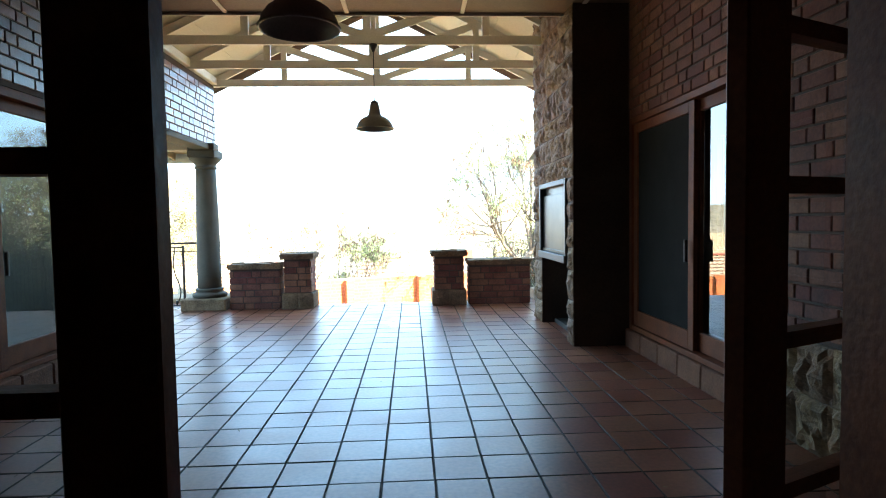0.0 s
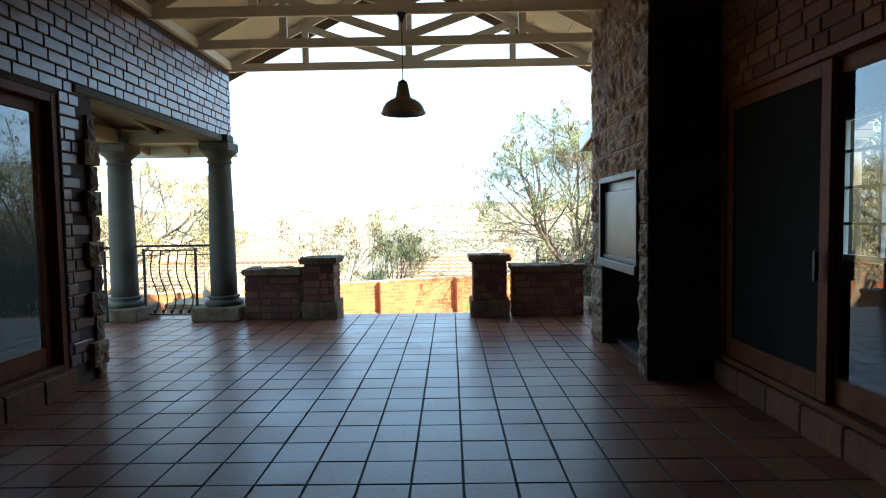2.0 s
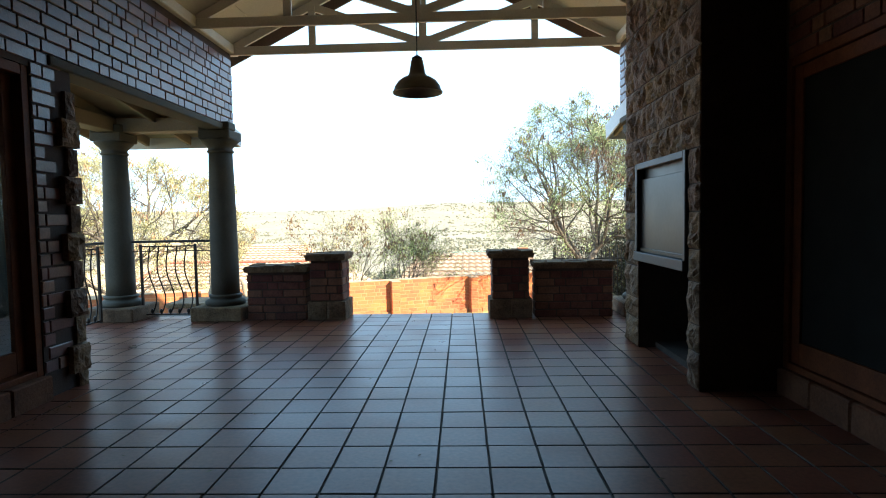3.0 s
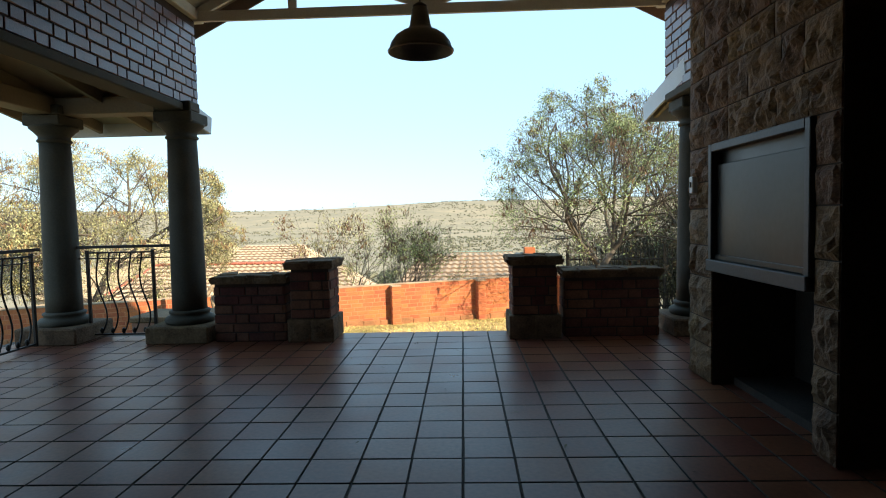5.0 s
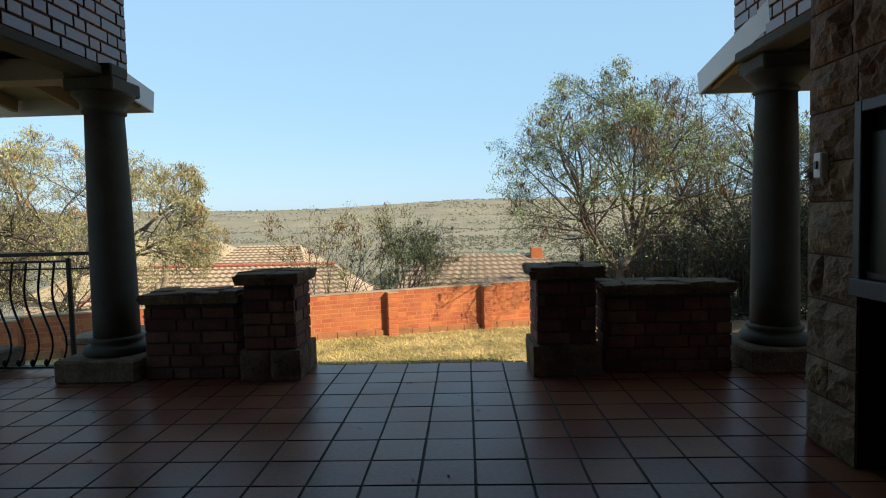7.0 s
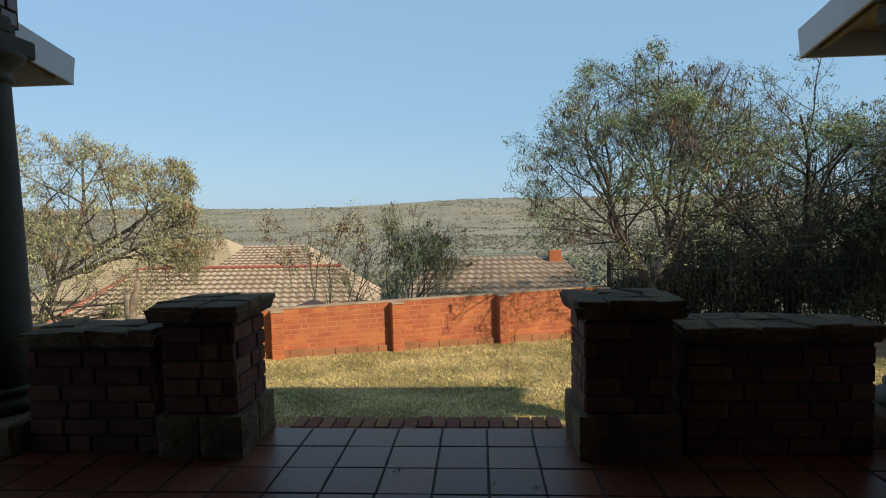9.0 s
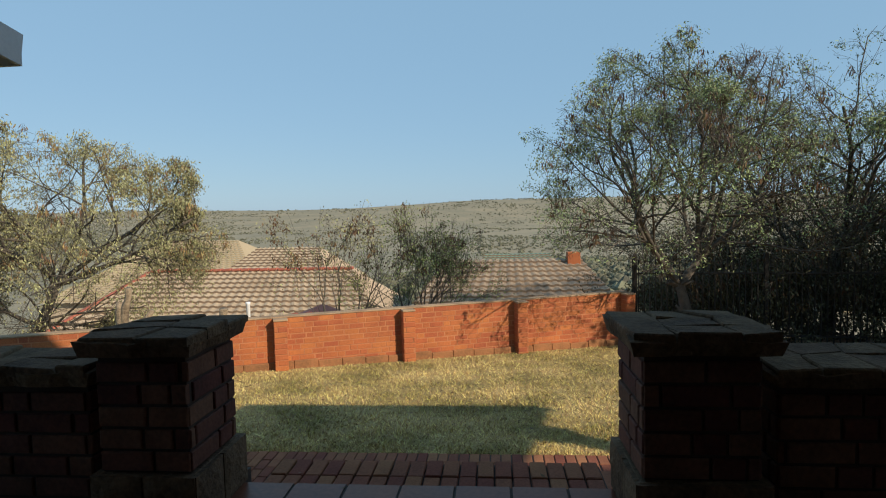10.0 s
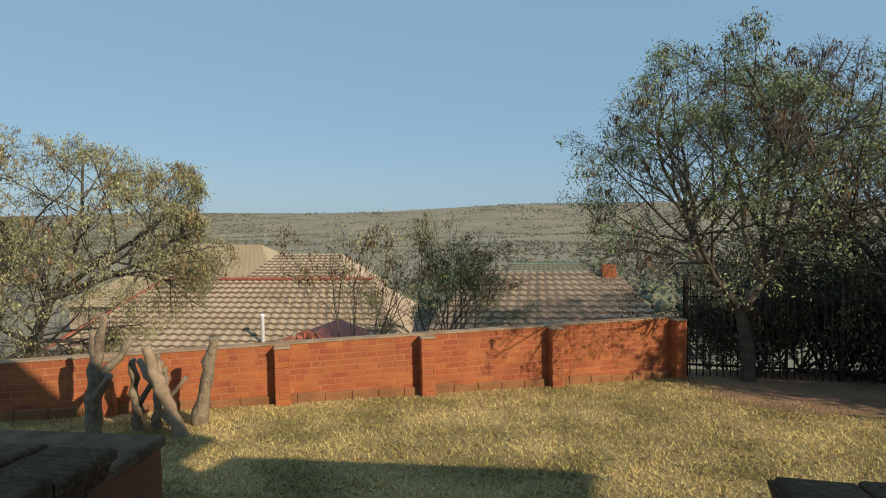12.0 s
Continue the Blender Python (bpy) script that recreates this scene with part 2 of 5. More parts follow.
def part(name, bm, mat, parent, label="", at=None):
    me = bpy.data.meshes.new(name)
    bmesh.ops.recalc_face_normals(bm, faces=bm.faces)
    bm.to_mesh(me)
    bm.free()
    me.materials.append(mat)
    ob = new(name, me)
    ob.parent = parent
    off = Vector((0, 0, 0))
    p = parent
    while p is not None:
        off += p.location
        p = p.parent
    ob.location = (Vector(at) if at is not None else Vector((0, 0, 0))) - off
    if label:
        tagged(ob, label)
    return ob


def raw_mesh(name, verts, faces, mat, smooth=False):
    me = bpy.data.meshes.new(name)
    me.from_pydata(verts, [], faces)
    me.materials.append(mat)
    if smooth:
        me.shade_smooth()
    return me


# ---- the ground outside ----
def ground_z(x, y):
    z = -1.13 - 0.075 * max(0.0, y - 14.1)
    if y > 22.5:
        z = -1.76 - 0.42 * (min(y, 33) - 22.5)
    if y > 33:
        z = -6.17 - 0.05 * (y - 33)
    if y > 300:
        z = -19.5 - 0.006 * (min(y, 900) - 300)
    if y > 1000:
        s = min(1.0, (y - 1000) / 1200)
        z += s * s * (3 - 2 * s) * (68 + 14 * math.sin(x * 0.0019 + 0.75) + 22 * math.exp(-((x + 1400) / 350) ** 2) + 3 * math.sin(x * 0.0071 + 2.0))
    if y > 60:
        z += 1.6 * math.sin(x * 0.02) * math.sin(y * 0.017)
    return z


def make_ground():
    ys = [-60, -30, -12, 0, 8, 12, 13, 14.1, 15, 16, 17, 18, 19, 20, 21, 22, 22.5, 24, 26, 28, 30, 33, 38, 45, 55, 70, 90, 120, 160, 210, 270, 340, 430, 540, 680, 820, 1000, 1200, 1450, 1750, 2050, 2300, 2800, 3400]
    xs = sorted([s * v for s in (-1, 1) for v in (1.5, 3, 5, 8, 12, 18, 26, 40, 60, 90, 130, 190, 270, 380, 520, 700, 900, 1150, 1450, 1800, 2300, 3000)] + [0])
    verts, faces = [], []
    for y in ys:
        for x in xs:
            verts.append((x, y, ground_z(x, y)))
    nx = len(xs)
    for j in range(len(ys) - 1):
        for i in range(nx - 1):
            a = j * nx + i
            faces.append((a, a + 1, a + nx + 1, a + nx))
    me = raw_mesh("ground", verts, faces, M_GRASS, True)
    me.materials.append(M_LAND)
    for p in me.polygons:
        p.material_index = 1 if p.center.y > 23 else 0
    tagged(new("ground", me), "dry winter lawn sloping to valley grassland with haze in its colour", "ground", kind="structure")


make_ground()


def soil_bed():
    r = random.Random(6)
    v, f = [(7.5, 20.6, ground_z(7.5, 20.6) + .012)], []
    n = 48
    for ring in (.55, .85, 1.0):
        for i in range(n):
            a = 2 * math.pi * i / n
            k = ring * (1 + (.16 * noise.noise(Vector((math.cos(a) * 2.4, math.sin(a) * 2.4, 1.7)))) + r.uniform(-.03, .03))
            x, y = 7.5 + 5.2 * k * math.cos(a), 20.6 + 2.7 * k * math.sin(a)
            v.append((x, y, ground_z(x, y) + (.012 if ring < 1 else -.01)))
    for i in range(n):
        f.append((0, 1 + i, 1 + (i + 1) % n))
        for q in (0, n):
            f.append((1 + q + i, 1 + q + n + i, 1 + q + n + (i + 1) % n, 1 + q + (i + 1) % n))
    tagged(new("soil_bed", raw_mesh("soil_bed", v, f, M_SOIL, True)), "bare reddish soil under the trees", "soil", kind="structure")


soil_bed()

# ---- bricks ----
COURSE, LONG, SHORT, JOINT = 0.108, 0.297, 0.152, 0.016
rng = random.Random(4)


def brick_mesh(length, depth=0.03, height=COURSE - JOINT, name="brick", mat=None, seed=0):
    """One brick face with worn edges, its length along x and its face towards -y."""
    r = random.Random(seed)
    hx, hz, c = length / 2, height / 2, 0.005
    j = lambda s: r.uniform(-s, s)
    back = [(-hx, depth, -hz), (hx, depth, -hz), (hx, depth, hz), (-hx, depth, hz)]
    mid = [(-hx + j(0.002), c, -hz), (hx + j(0.002), c, -hz), (hx + j(0.002), c, hz), (-hx + j(0.002), c, hz)]
    front = [(-hx + c + j(.002), j(.001), -hz + c + j(.002)), (hx - c + j(.002), j(.001), -hz + c + j(.002)), (hx - c + j(.002), j(.001), hz - c + j(.002)), (-hx + c + j(.002), j(.001), hz - c + j(.002))]
    v = back + mid + front
    f = [(8, 9, 10, 11)]
    for a, b in ((0, 4), (4, 8)):
        for i in range(4):
            k = (i + 1) % 4
            f.append((a + i, a + k, b + k, b + i))
    return v, f


BRICK_DATA, GARDEN_DATA, DULL_DATA = {}, {}, {}
for kind_, len_ in (("long", LONG - JOINT), ("short", SHORT - JOINT)):
    for s_ in range(3):
        v_, f_ = brick_mesh(len_, seed=s_ * 7 + len(kind_))
        BRICK_DATA[(kind_, s_)] = (v_, f_, raw_mesh("brick", v_, f_, M_BRICK))
        GARDEN_DATA[(kind_, s_)] = (v_, f_, raw_mesh("brick", v_, f_, M_GARDEN_PIECE))
        DULL_DATA[(kind_, s_)] = (v_, f_, raw_mesh("brick", v_, f_, M_BRICK_DULL))


def lay_bricks(parent, origin, along, length, z0, z1, skip=None, single=None, budget=None, far_mat=None, seed=1, data=None, hole=None):
    """Courses of long and short bricks on a wall face that starts at origin and runs along a unit vector; the wall's outer side is to the right of it.
    single(u, z): whether a brick there is an object of its own; hole: an opening from u0 to u1 below a height."""
    r = random.Random(seed)
    ax = Vector((along[0], along[1], 0)).normalized()
    out = Vector((ax.y, -ax.x, 0))
    rot = Matrix(((ax.x, -out.x, 0), (ax.y, -out.y, 0), (0, 0, 1)))
    o = Vector((origin[0], origin[1], 0))
    fv, ff = [], []
    n = int((z1 - z0) / COURSE + 0.02)
    count = 0
    for k in range(n):
        z = z0 + (k + 0.5) * COURSE
        u = -(k % 2) * 0.21 - r.uniform(0, 0.05)
        i = k
        while u < length - 0.02:
            kind = "long" if i % 2 == 0 or r.random() < 0.35 else "short"
            pitch = LONG if kind == "long" else SHORT
            a, b = max(u, 0.0), min(u + pitch, length)
            i += 1
            u += pitch
            if hole and z < hole[2]:
                if a >= hole[0] - .02 and b <= hole[1] + .02:
                    continue
                if a < hole[0] < b:
                    b = hole[0]
                elif a < hole[1] < b:
                    a = hole[1]
            full = b - a > pitch - 0.004
            if b - a < 0.05 or (skip and skip((a + b) / 2, z)):
                continue
            s = r.randrange(3)
            proud = r.uniform(-0.002, 0.003)
            if full and single and single((a + b) / 2, z) and (budget is None or count < budget):
                count += 1
                ob = new("brick", (data or BRICK_DATA)[(kind, s)][2])
                p = o + ax * ((a + b) / 2) + out * proud
                m = rot.to_4x4()
                m.translation = (p.x, p.y, z)
                ob.parent = parent
                ob.matrix_basis = Matrix.Translation(-parent.location) @ m
            else:
                v, f = brick_mesh(b - a - JOINT, seed=r.randrange(999))
                base = len(fv)
                for q in v:
                    w = rot @ Vector(q) + o + ax * ((a + b) / 2) + out * proud
                    fv.append((w.x, w.y, w.z + z))
                ff += [tuple(c + base for c in g) for g in f]
    if fv:
        ob = new("brickwork", raw_mesh("brickwork", fv, ff, far_mat or M_BRICK_FAR))
        tagged(ob, kind="stuff")
        ob.parent = parent
        ob.location = -parent.location


def stone_mesh(w, h, d, seed, grid=8, rough=0.035):
    """A rock-faced block: face towards -y, centre at the origin of the face."""
    r = random.Random(seed)
    verts, faces = [], []
    ph = Vector((r.uniform(0, 90), r.uniform(0, 90), r.uniform(0, 90)))
    for j in range(grid):
        for i in range(grid):
            u, v = i / (grid - 1), j / (grid - 1)
            edge = min(u, 1 - u, v, 1 - v)
            x, z = (u - 0.5) * w, (v - 0.5) * h
            bulge = min(1.0, edge * 5) * (0.5 + 0.8 * noise.noise(Vector((x * 8, z * 8, 0)) + ph) + 0.5 * noise.noise(Vector((x * 24, z * 24, 5)) + ph)) * rough
            if 0 < edge:
                x += r.uniform(-.2, .2) * w / grid
                z += r.uniform(-.2, .2) * h / grid
            verts.append((x, -bulge, z))
    for j in range(grid - 1):
        for i in range(grid - 1):
            a = j * grid + i
            if r.random() < 0.5:
                faces += [(a, a + 1, a + grid + 1), (a, a + grid + 1, a + grid)]
            else:
                faces += [(a, a + 1, a + grid), (a + 1, a + grid + 1, a + grid)]
    ring = [i for i in range(grid)] + [grid * k + grid - 1 for k in range(1, grid)] + [grid * (grid - 1) + i for i in range(grid - 2, -1, -1)] + [grid * k for k in range(grid - 2, 0, -1)]
    base = len(verts)
    for q in ring:
        verts.append((verts[q][0], d, verts[q][2]))
    for i in range(len(ring)):
        k = (i + 1) % len(ring)
        faces.append((ring[k], ring[i], base + i, base + k))
    return verts, faces


STONES = {}


def stone(parent, w, h, d, m, seed, mat=None, name="stone", rough=0.026):
    key = (round(w, 2), round(h, 2), round(d, 2), seed % 4, name, rough)
    if key not in STONES:
        v, f = stone_mesh(w - 0.012, h - 0.010, d, seed % 4 + int(w * 100), rough=rough)
        STONES[key] = raw_mesh(name, v, f, mat or M_STONE)
    ob = new(name, STONES[key])
    ob.parent = parent
    ob.matrix_basis = Matrix.Translation(-parent.location) @ m
    return ob


FACE = {"-y": 0, "+x": 90, "+y": 180, "-x": -90}


def facing(x, y, z, way):
    return pose(x, y, z, 0, 0, FACE[way])


# ---- plan ----
XL, XR, XW = -3.45, 2.20, 2.36       # inner faces: left wall, upper right wall, right glazed wall
FRONT = 10.82                        # end of the upper walls
PLATE = 3.83                         # underside of the trusses
RIDGE_X = (XL + XR) / 2
SLOPE = 0.50
DOOR_Y = 1.16                        # inside face of the house wall with the door


# floor slab, brick edge and steps
EDGE = 10.745                        # floor edge at the head of the steps
floor = thing("floor", boxes((-5.75, 2.95, -4.0, EDGE, -1.3, -0.008), (-5.75, -1.80, EDGE, 10.96, -1.3, -0.008), (0.33, 2.95, EDGE, 10.96, -1.3, -0.008)), M_GROUT, "glazed terracotta floor tiles with dark joints", "floor", kind="structure")
patio_edge = empty("patio_edge_bricks", "row of red bricks edging the tiled floor", "edging", kind="structure")
garden_steps = empty("garden_steps", "red brick steps down to the lawn", "steps", kind="structure")
part("landing", boxes((-1.795, 0.325, EDGE + .005, 11.46, -1.3, -0.20)), M_MORTAR, patio_edge)
for k in range(4):
    part("step", boxes((-1.95, 0.5, 11.465 + .3 * k, 11.76 + 0.30 * k, -1.35, -0.36 - 0.19 * k), bevel=0.01), M_PAVER, garden_steps)
path = thing("paving", boxes((-3.3, 2.3, 12.2, 13.78, -1.4, -1.115)), M_GROUT, "red brick paving at the foot of the steps", "paving", kind="structure")

# left wall: brick above the bay opening, pilaster, glazed door
wall_left = empty("wall_left", "red-brown face brick wall with dark joints", "wall", kind="structure")
part("core", boxes((XL - 0.22, XL - 0.012, 1.2, FRONT, 2.79, PLATE + 0.02), (XL - 0.22, XL - 0.012, 1.1, 4.2, 0, 2.79), (XL - 0.22, XL - 0.012, 6.78, 7.26, 0, 2.79), (XL - 0.22, XL - 0.012, 4.2, 6.78, 2.64, 2.79)), M_MORTAR, wall_left)
wall_right = empty("wall_right", "red-brown face brick wall with dark joints", "wall", kind="structure")
part("core", boxes((XR + 0.012, XR + 0.22, 8.9, FRONT, 2.79, PLATE + 0.02), (XW + 0.012, XW + 0.23, 1.1, 4.28, 0, PLATE + 0.1), (XW + 0.012, XW + 0.23, 4.28, 6.85, 2.56, PLATE + 0.02)), M_MORTAR, wall_right)
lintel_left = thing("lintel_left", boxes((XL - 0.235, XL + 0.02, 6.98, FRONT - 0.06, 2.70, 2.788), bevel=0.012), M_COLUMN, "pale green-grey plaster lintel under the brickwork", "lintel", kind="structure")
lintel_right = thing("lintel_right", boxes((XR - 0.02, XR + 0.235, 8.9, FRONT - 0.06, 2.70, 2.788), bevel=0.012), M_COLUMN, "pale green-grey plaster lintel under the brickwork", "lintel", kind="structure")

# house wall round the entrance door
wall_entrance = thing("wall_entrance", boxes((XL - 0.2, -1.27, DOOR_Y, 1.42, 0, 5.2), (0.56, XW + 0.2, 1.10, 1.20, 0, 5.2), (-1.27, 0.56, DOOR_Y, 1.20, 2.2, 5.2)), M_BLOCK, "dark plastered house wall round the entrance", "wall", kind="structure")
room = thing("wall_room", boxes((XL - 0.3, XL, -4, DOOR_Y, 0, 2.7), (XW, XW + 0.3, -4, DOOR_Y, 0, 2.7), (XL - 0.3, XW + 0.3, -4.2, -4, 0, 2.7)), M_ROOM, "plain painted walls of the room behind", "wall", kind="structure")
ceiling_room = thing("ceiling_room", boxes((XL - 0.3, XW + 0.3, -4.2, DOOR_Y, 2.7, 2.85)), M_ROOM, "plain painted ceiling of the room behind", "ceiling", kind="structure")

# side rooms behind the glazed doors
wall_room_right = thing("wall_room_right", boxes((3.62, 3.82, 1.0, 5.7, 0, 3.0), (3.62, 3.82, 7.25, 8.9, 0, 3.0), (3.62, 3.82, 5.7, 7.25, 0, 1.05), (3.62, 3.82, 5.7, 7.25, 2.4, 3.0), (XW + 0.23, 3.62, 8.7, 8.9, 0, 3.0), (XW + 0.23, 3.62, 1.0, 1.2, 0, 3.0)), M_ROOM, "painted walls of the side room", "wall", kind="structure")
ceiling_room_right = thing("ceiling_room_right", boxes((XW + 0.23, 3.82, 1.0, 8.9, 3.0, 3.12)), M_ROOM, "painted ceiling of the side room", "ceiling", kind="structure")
floor_room_right = thing("floor_room_right", boxes((2.95, 3.82, 1.0, 8.9, -1.3, 0.0)), M_GROUT, "dark tiled floor of the side room", "floor", kind="structure")
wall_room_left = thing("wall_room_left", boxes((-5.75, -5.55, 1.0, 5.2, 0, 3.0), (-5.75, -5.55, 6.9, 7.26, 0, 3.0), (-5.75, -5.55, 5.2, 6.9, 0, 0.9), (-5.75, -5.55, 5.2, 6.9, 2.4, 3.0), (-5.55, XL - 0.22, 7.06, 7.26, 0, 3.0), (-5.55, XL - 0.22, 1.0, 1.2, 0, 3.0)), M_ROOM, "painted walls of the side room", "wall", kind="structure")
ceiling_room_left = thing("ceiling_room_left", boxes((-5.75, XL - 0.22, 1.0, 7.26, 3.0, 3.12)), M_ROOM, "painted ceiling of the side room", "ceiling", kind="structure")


def paned_window(name, x, y0, y1, z0, z1, ny, nz):
    w = empty(name, "white-framed window with small panes", "window", kind="structure", at=(x, (y0 + y1) / 2, z0))
    part("window_frame", boxes((x - .03, x + .03, y0, y0 + .05, z0, z1), (x - .03, x + .03, y1 - .05, y1, z0, z1), (x - .03, x + .03, y0 + .05, y1 - .05, z0, z0 + .05), (x - .03, x + .03, y0 + .05, y1 - .05, z1 - .05, z1)), M_WHITE, w)
    for i in range(1, ny):
        yy = y0 + (y1 - y0) * i / ny
        part("mullion", boxes((x - .02, x + .02, yy - .016, yy + .016, z0 + .05, z1 - .05)), M_WHITE, w)
    for i in range(1, nz):
        zz = z0 + (z1 - z0) * i / nz
        part("glazing_bar", boxes((x - .016, x + .016, y0 + .05, y1 - .05, zz - .014, zz + .014)), M_WHITE, w)
    g = part("pane", sheet(((x, y0 + .05, z0 + .05), (x, y1 - .05, z0 + .05), (x, y1 - .05, z1 - .05), (x, y0 + .05, z1 - .05))), M_GLASS, w)
    g.visible_shadow = False


paned_window("window_1", 3.72, 5.7, 7.25, 1.05, 2.4, 3, 4)
paned_window("window_2", -5.65, 5.2, 6.9, 0.9, 2.4, 3, 4)


# glazed sliding doors on kerbs
def sliding_door(name, x, y0, y1, z0, z1, inward, split, label, tracks=(.045, .1)):
    """inward: +1 if the room lies towards +x."""
    d = empty(name, label, "door", kind="structure", at=(x, (y0 + y1) / 2, z0))
    a, b = sorted((x + 0.02 * inward, x + 0.15 * inward))
    part("door_frame", boxes((a, b, y0, y0 + .07, z0, z1), (a, b, y1 - .07, y1, z0, z1), (a, b, y0 + .07, y1 - .07, z1 - .08, z1), (a, b, y0 + .07, y1 - .07, z0, z0 + .05), bevel=0.004), M_WOOD, d)
    for k, (p, q, off) in enumerate(((y0 + .07, split + .05, tracks[0]), (split - .05, y1 - .07, tracks[1]))):
        c, e = sorted((x + off * inward, x + (off + .042) * inward))
        lo, hi = z0 + .055, z1 - .085
        leaf = part("door_leaf", boxes((c, e, p, p + .1, lo, hi), (c, e, q - .1, q, lo, hi), (c, e, p + .1, q - .1, hi - .1, hi), (c, e, p + .1, q - .1, lo, lo + .17), bevel=0.004), M_WOOD, d)
        mid = (c + e) / 2
        # The far leaf's glass is swapped for a sheet painted as dark reflection.
        if k == 1 and tracks[1] < tracks[0]:
            part("dark_sheet", boxes((mid - .003, mid + .003, p + .1, q - .1, lo + .17, hi - .1)), M_DARK_PANE, leaf, "matt dark sheet standing in for the pane's dark reflection")
            continue
        g = part("pane", sheet(((mid, p + .1, lo + .17), (mid, q - .1, lo + .17), (mid, q - .1, hi - .1), (mid, p + .1, hi - .1))), M_GLASS, leaf)
        g.visible_shadow = False
    part("door_handle", boxes((x - .01, x + .02, split + .0, split + .025, z0 + .85, z0 + 1.05), bevel=.004), M_STEELDARK, d)
    return d


sliding_door("door_1", XW, 4.28, 6.85, 0.2, 2.56, 1, 5.47, "dark-stained timber sliding door, one pane replaced by a dark sheet", (.1, .045))
sliding_door("door_2", XL, 4.2, 6.78, 0.2, 2.64, -1, 5.45, "dark-stained timber sliding door with tall panes")

kerb_right = empty("kerb_right", "brown stone kerb under the sliding door", "kerb", kind="structure")
kerb_left = empty("kerb_left", "brown stone kerb under the sliding door", "kerb", kind="structure")
for i in range(6):
    a = 4.28 + i * 0.428
    part("kerb_stone", boxes((XW - 0.03, XW + 0.2, a + .004, a + .424, -0.01, 0.2), bevel=0.012), M_KERB, kerb_right)
    a = 4.2 + i * 0.43
    part("kerb_stone", boxes((XL - 0.2, XL + 0.06, a + .004, a + .426, -0.01, 0.2), bevel=0.012), M_KERB, kerb_left)


# entrance double door: one leaf shut, the other swung out
def glazed_leaf(parent, m, width=0.80, height=2.15):
    bm = boxes((0, .115, -.022, .022, 0.02, height), (width - .115, width, -.022, .022, 0.02, height), (.115, width - .115, -.022, .022, 0.02, .25), (.115, width - .115, -.022, .022, height - .11, height), bevel=.004, m=m)
    leaf = part("door_leaf", bm, M_WOOD, parent)
    zs = [z for z in (0.43, 0.705, 0.98, 1.255, 1.53, 1.805)]
    for z in zs:
        part("glazing_bar", boxes((.115, width - .115, -.018, .018, z - .015, z + .015), m=m), M_WOOD, leaf)
    part("mullion", boxes((width / 2 - .014, width / 2 + .014, -.016, .016, .25, height - .11), m=m), M_WOOD, leaf)
    g = part("pane", sheet([m @ Vector(q) for q in ((.115, 0, .25), (width - .115, 0, .25), (width - .115, 0, height - .11), (.115, 0, height - .11))]), M_GLASS, leaf)
    g.visible_shadow = False


entrance = empty("door_3", "dark-stained glazed double door, one leaf open", "door", kind="structure", at=(0, 1.3, 0))
part("door_frame", boxes((-1.27, -1.17, 1.10, 1.43, 0, 2.2), (0.49, 0.56, 1.09, 1.21, 0, 2.2), (-1.17, 0.49, 1.10, 1.21, 2.16, 2.2), bevel=.004), M_WOOD, entrance)
glazed_leaf(entrance, pose(-1.16, 1.165, 0))
glazed_leaf(entrance, pose(0.47, 1.425, -0.02, 0, 0, 24))
glazed_leaf(entrance, pose(1.22, 1.72, -0.02, 0, 0, -38))

# ---- roof ----
def ceiling_boards():
    bm = bmesh.new()
    top = PLATE + 0.14
    half = (XR - XL) / 2
    for side in (-1, 1):
        xe = RIDGE_X + side * (half + 0.02)
        for k in range(6):
            a, b = k / 6, (k + 1) / 6 - 0.002
            pts = []
            for f in (a, b):
                x = xe + (RIDGE_X - xe) * f
                pts.append((x, top + (half + 0.02) * SLOPE * f))
            for ya, yb in ((7.23, 8.4), (8.406, 9.7), (9.706, 11.05)):
                v = [bm.verts.new((x, y, z + dz)) for dz in (0, 0.016) for (x, z) in pts for y in (ya, yb)]
                for q in ((0, 1, 3, 2), (4, 6, 7, 5), (0, 2, 6, 4), (1, 5, 7, 3), (0, 4, 5, 1), (2, 3, 7, 6)):
                    bm.faces.new([v[i] for i in q])
    return thing("ceiling", bm, M_CEIL, "cream painted boards following the roof slope", "ceiling", kind="structure")


ceiling_boards()
half = (XR - XL) / 2
bm = bmesh.new()
for side in (-1, 1):
    a = (RIDGE_X + side * (half + 0.8), 5.0, PLATE + 0.30 - 0.8 * SLOPE)
    b = (RIDGE_X, 5.0, PLATE + 0.30 + half * SLOPE)
    beam(bm, a, b, 12.6, 0.12, 0.0, up=(0, 0, 1))
thing("roof", bm, M_ROOFTILE, "clay tiled gable roof over the patio", "roof", kind="structure")

for side in (-1, 1):
    bm = bmesh.new()
    beam(bm, (RIDGE_X + side * (half + 0.75), 11.27, PLATE + 0.16 - 0.75 * SLOPE), (RIDGE_X + side * .02, 11.27, PLATE + 0.16 + half * SLOPE), .03, .2, .004)
    thing("barge_board", bm, M_BOARD, "dark brown barge board under the gable edge", "trim", kind="structure")

trim = empty("trim", "cream painted cornice along the wall tops", "trim", kind="structure")
for x0, x1, y0 in ((XL - 0.2, XL + 0.06, 1.42), (XR - 0.06, XR + 0.2, 8.9)):
    part("wall_plate", boxes((x0, x1, y0, 10.95, PLATE + 0.02, PLATE + 0.15), bevel=.01), M_TRUSS, trim)
part("wall_plate", boxes((XW - 0.06, XW + 0.2, 1.42, 6.8, PLATE + 0.02, PLATE + 0.15), bevel=.01), M_TRUSS, trim)


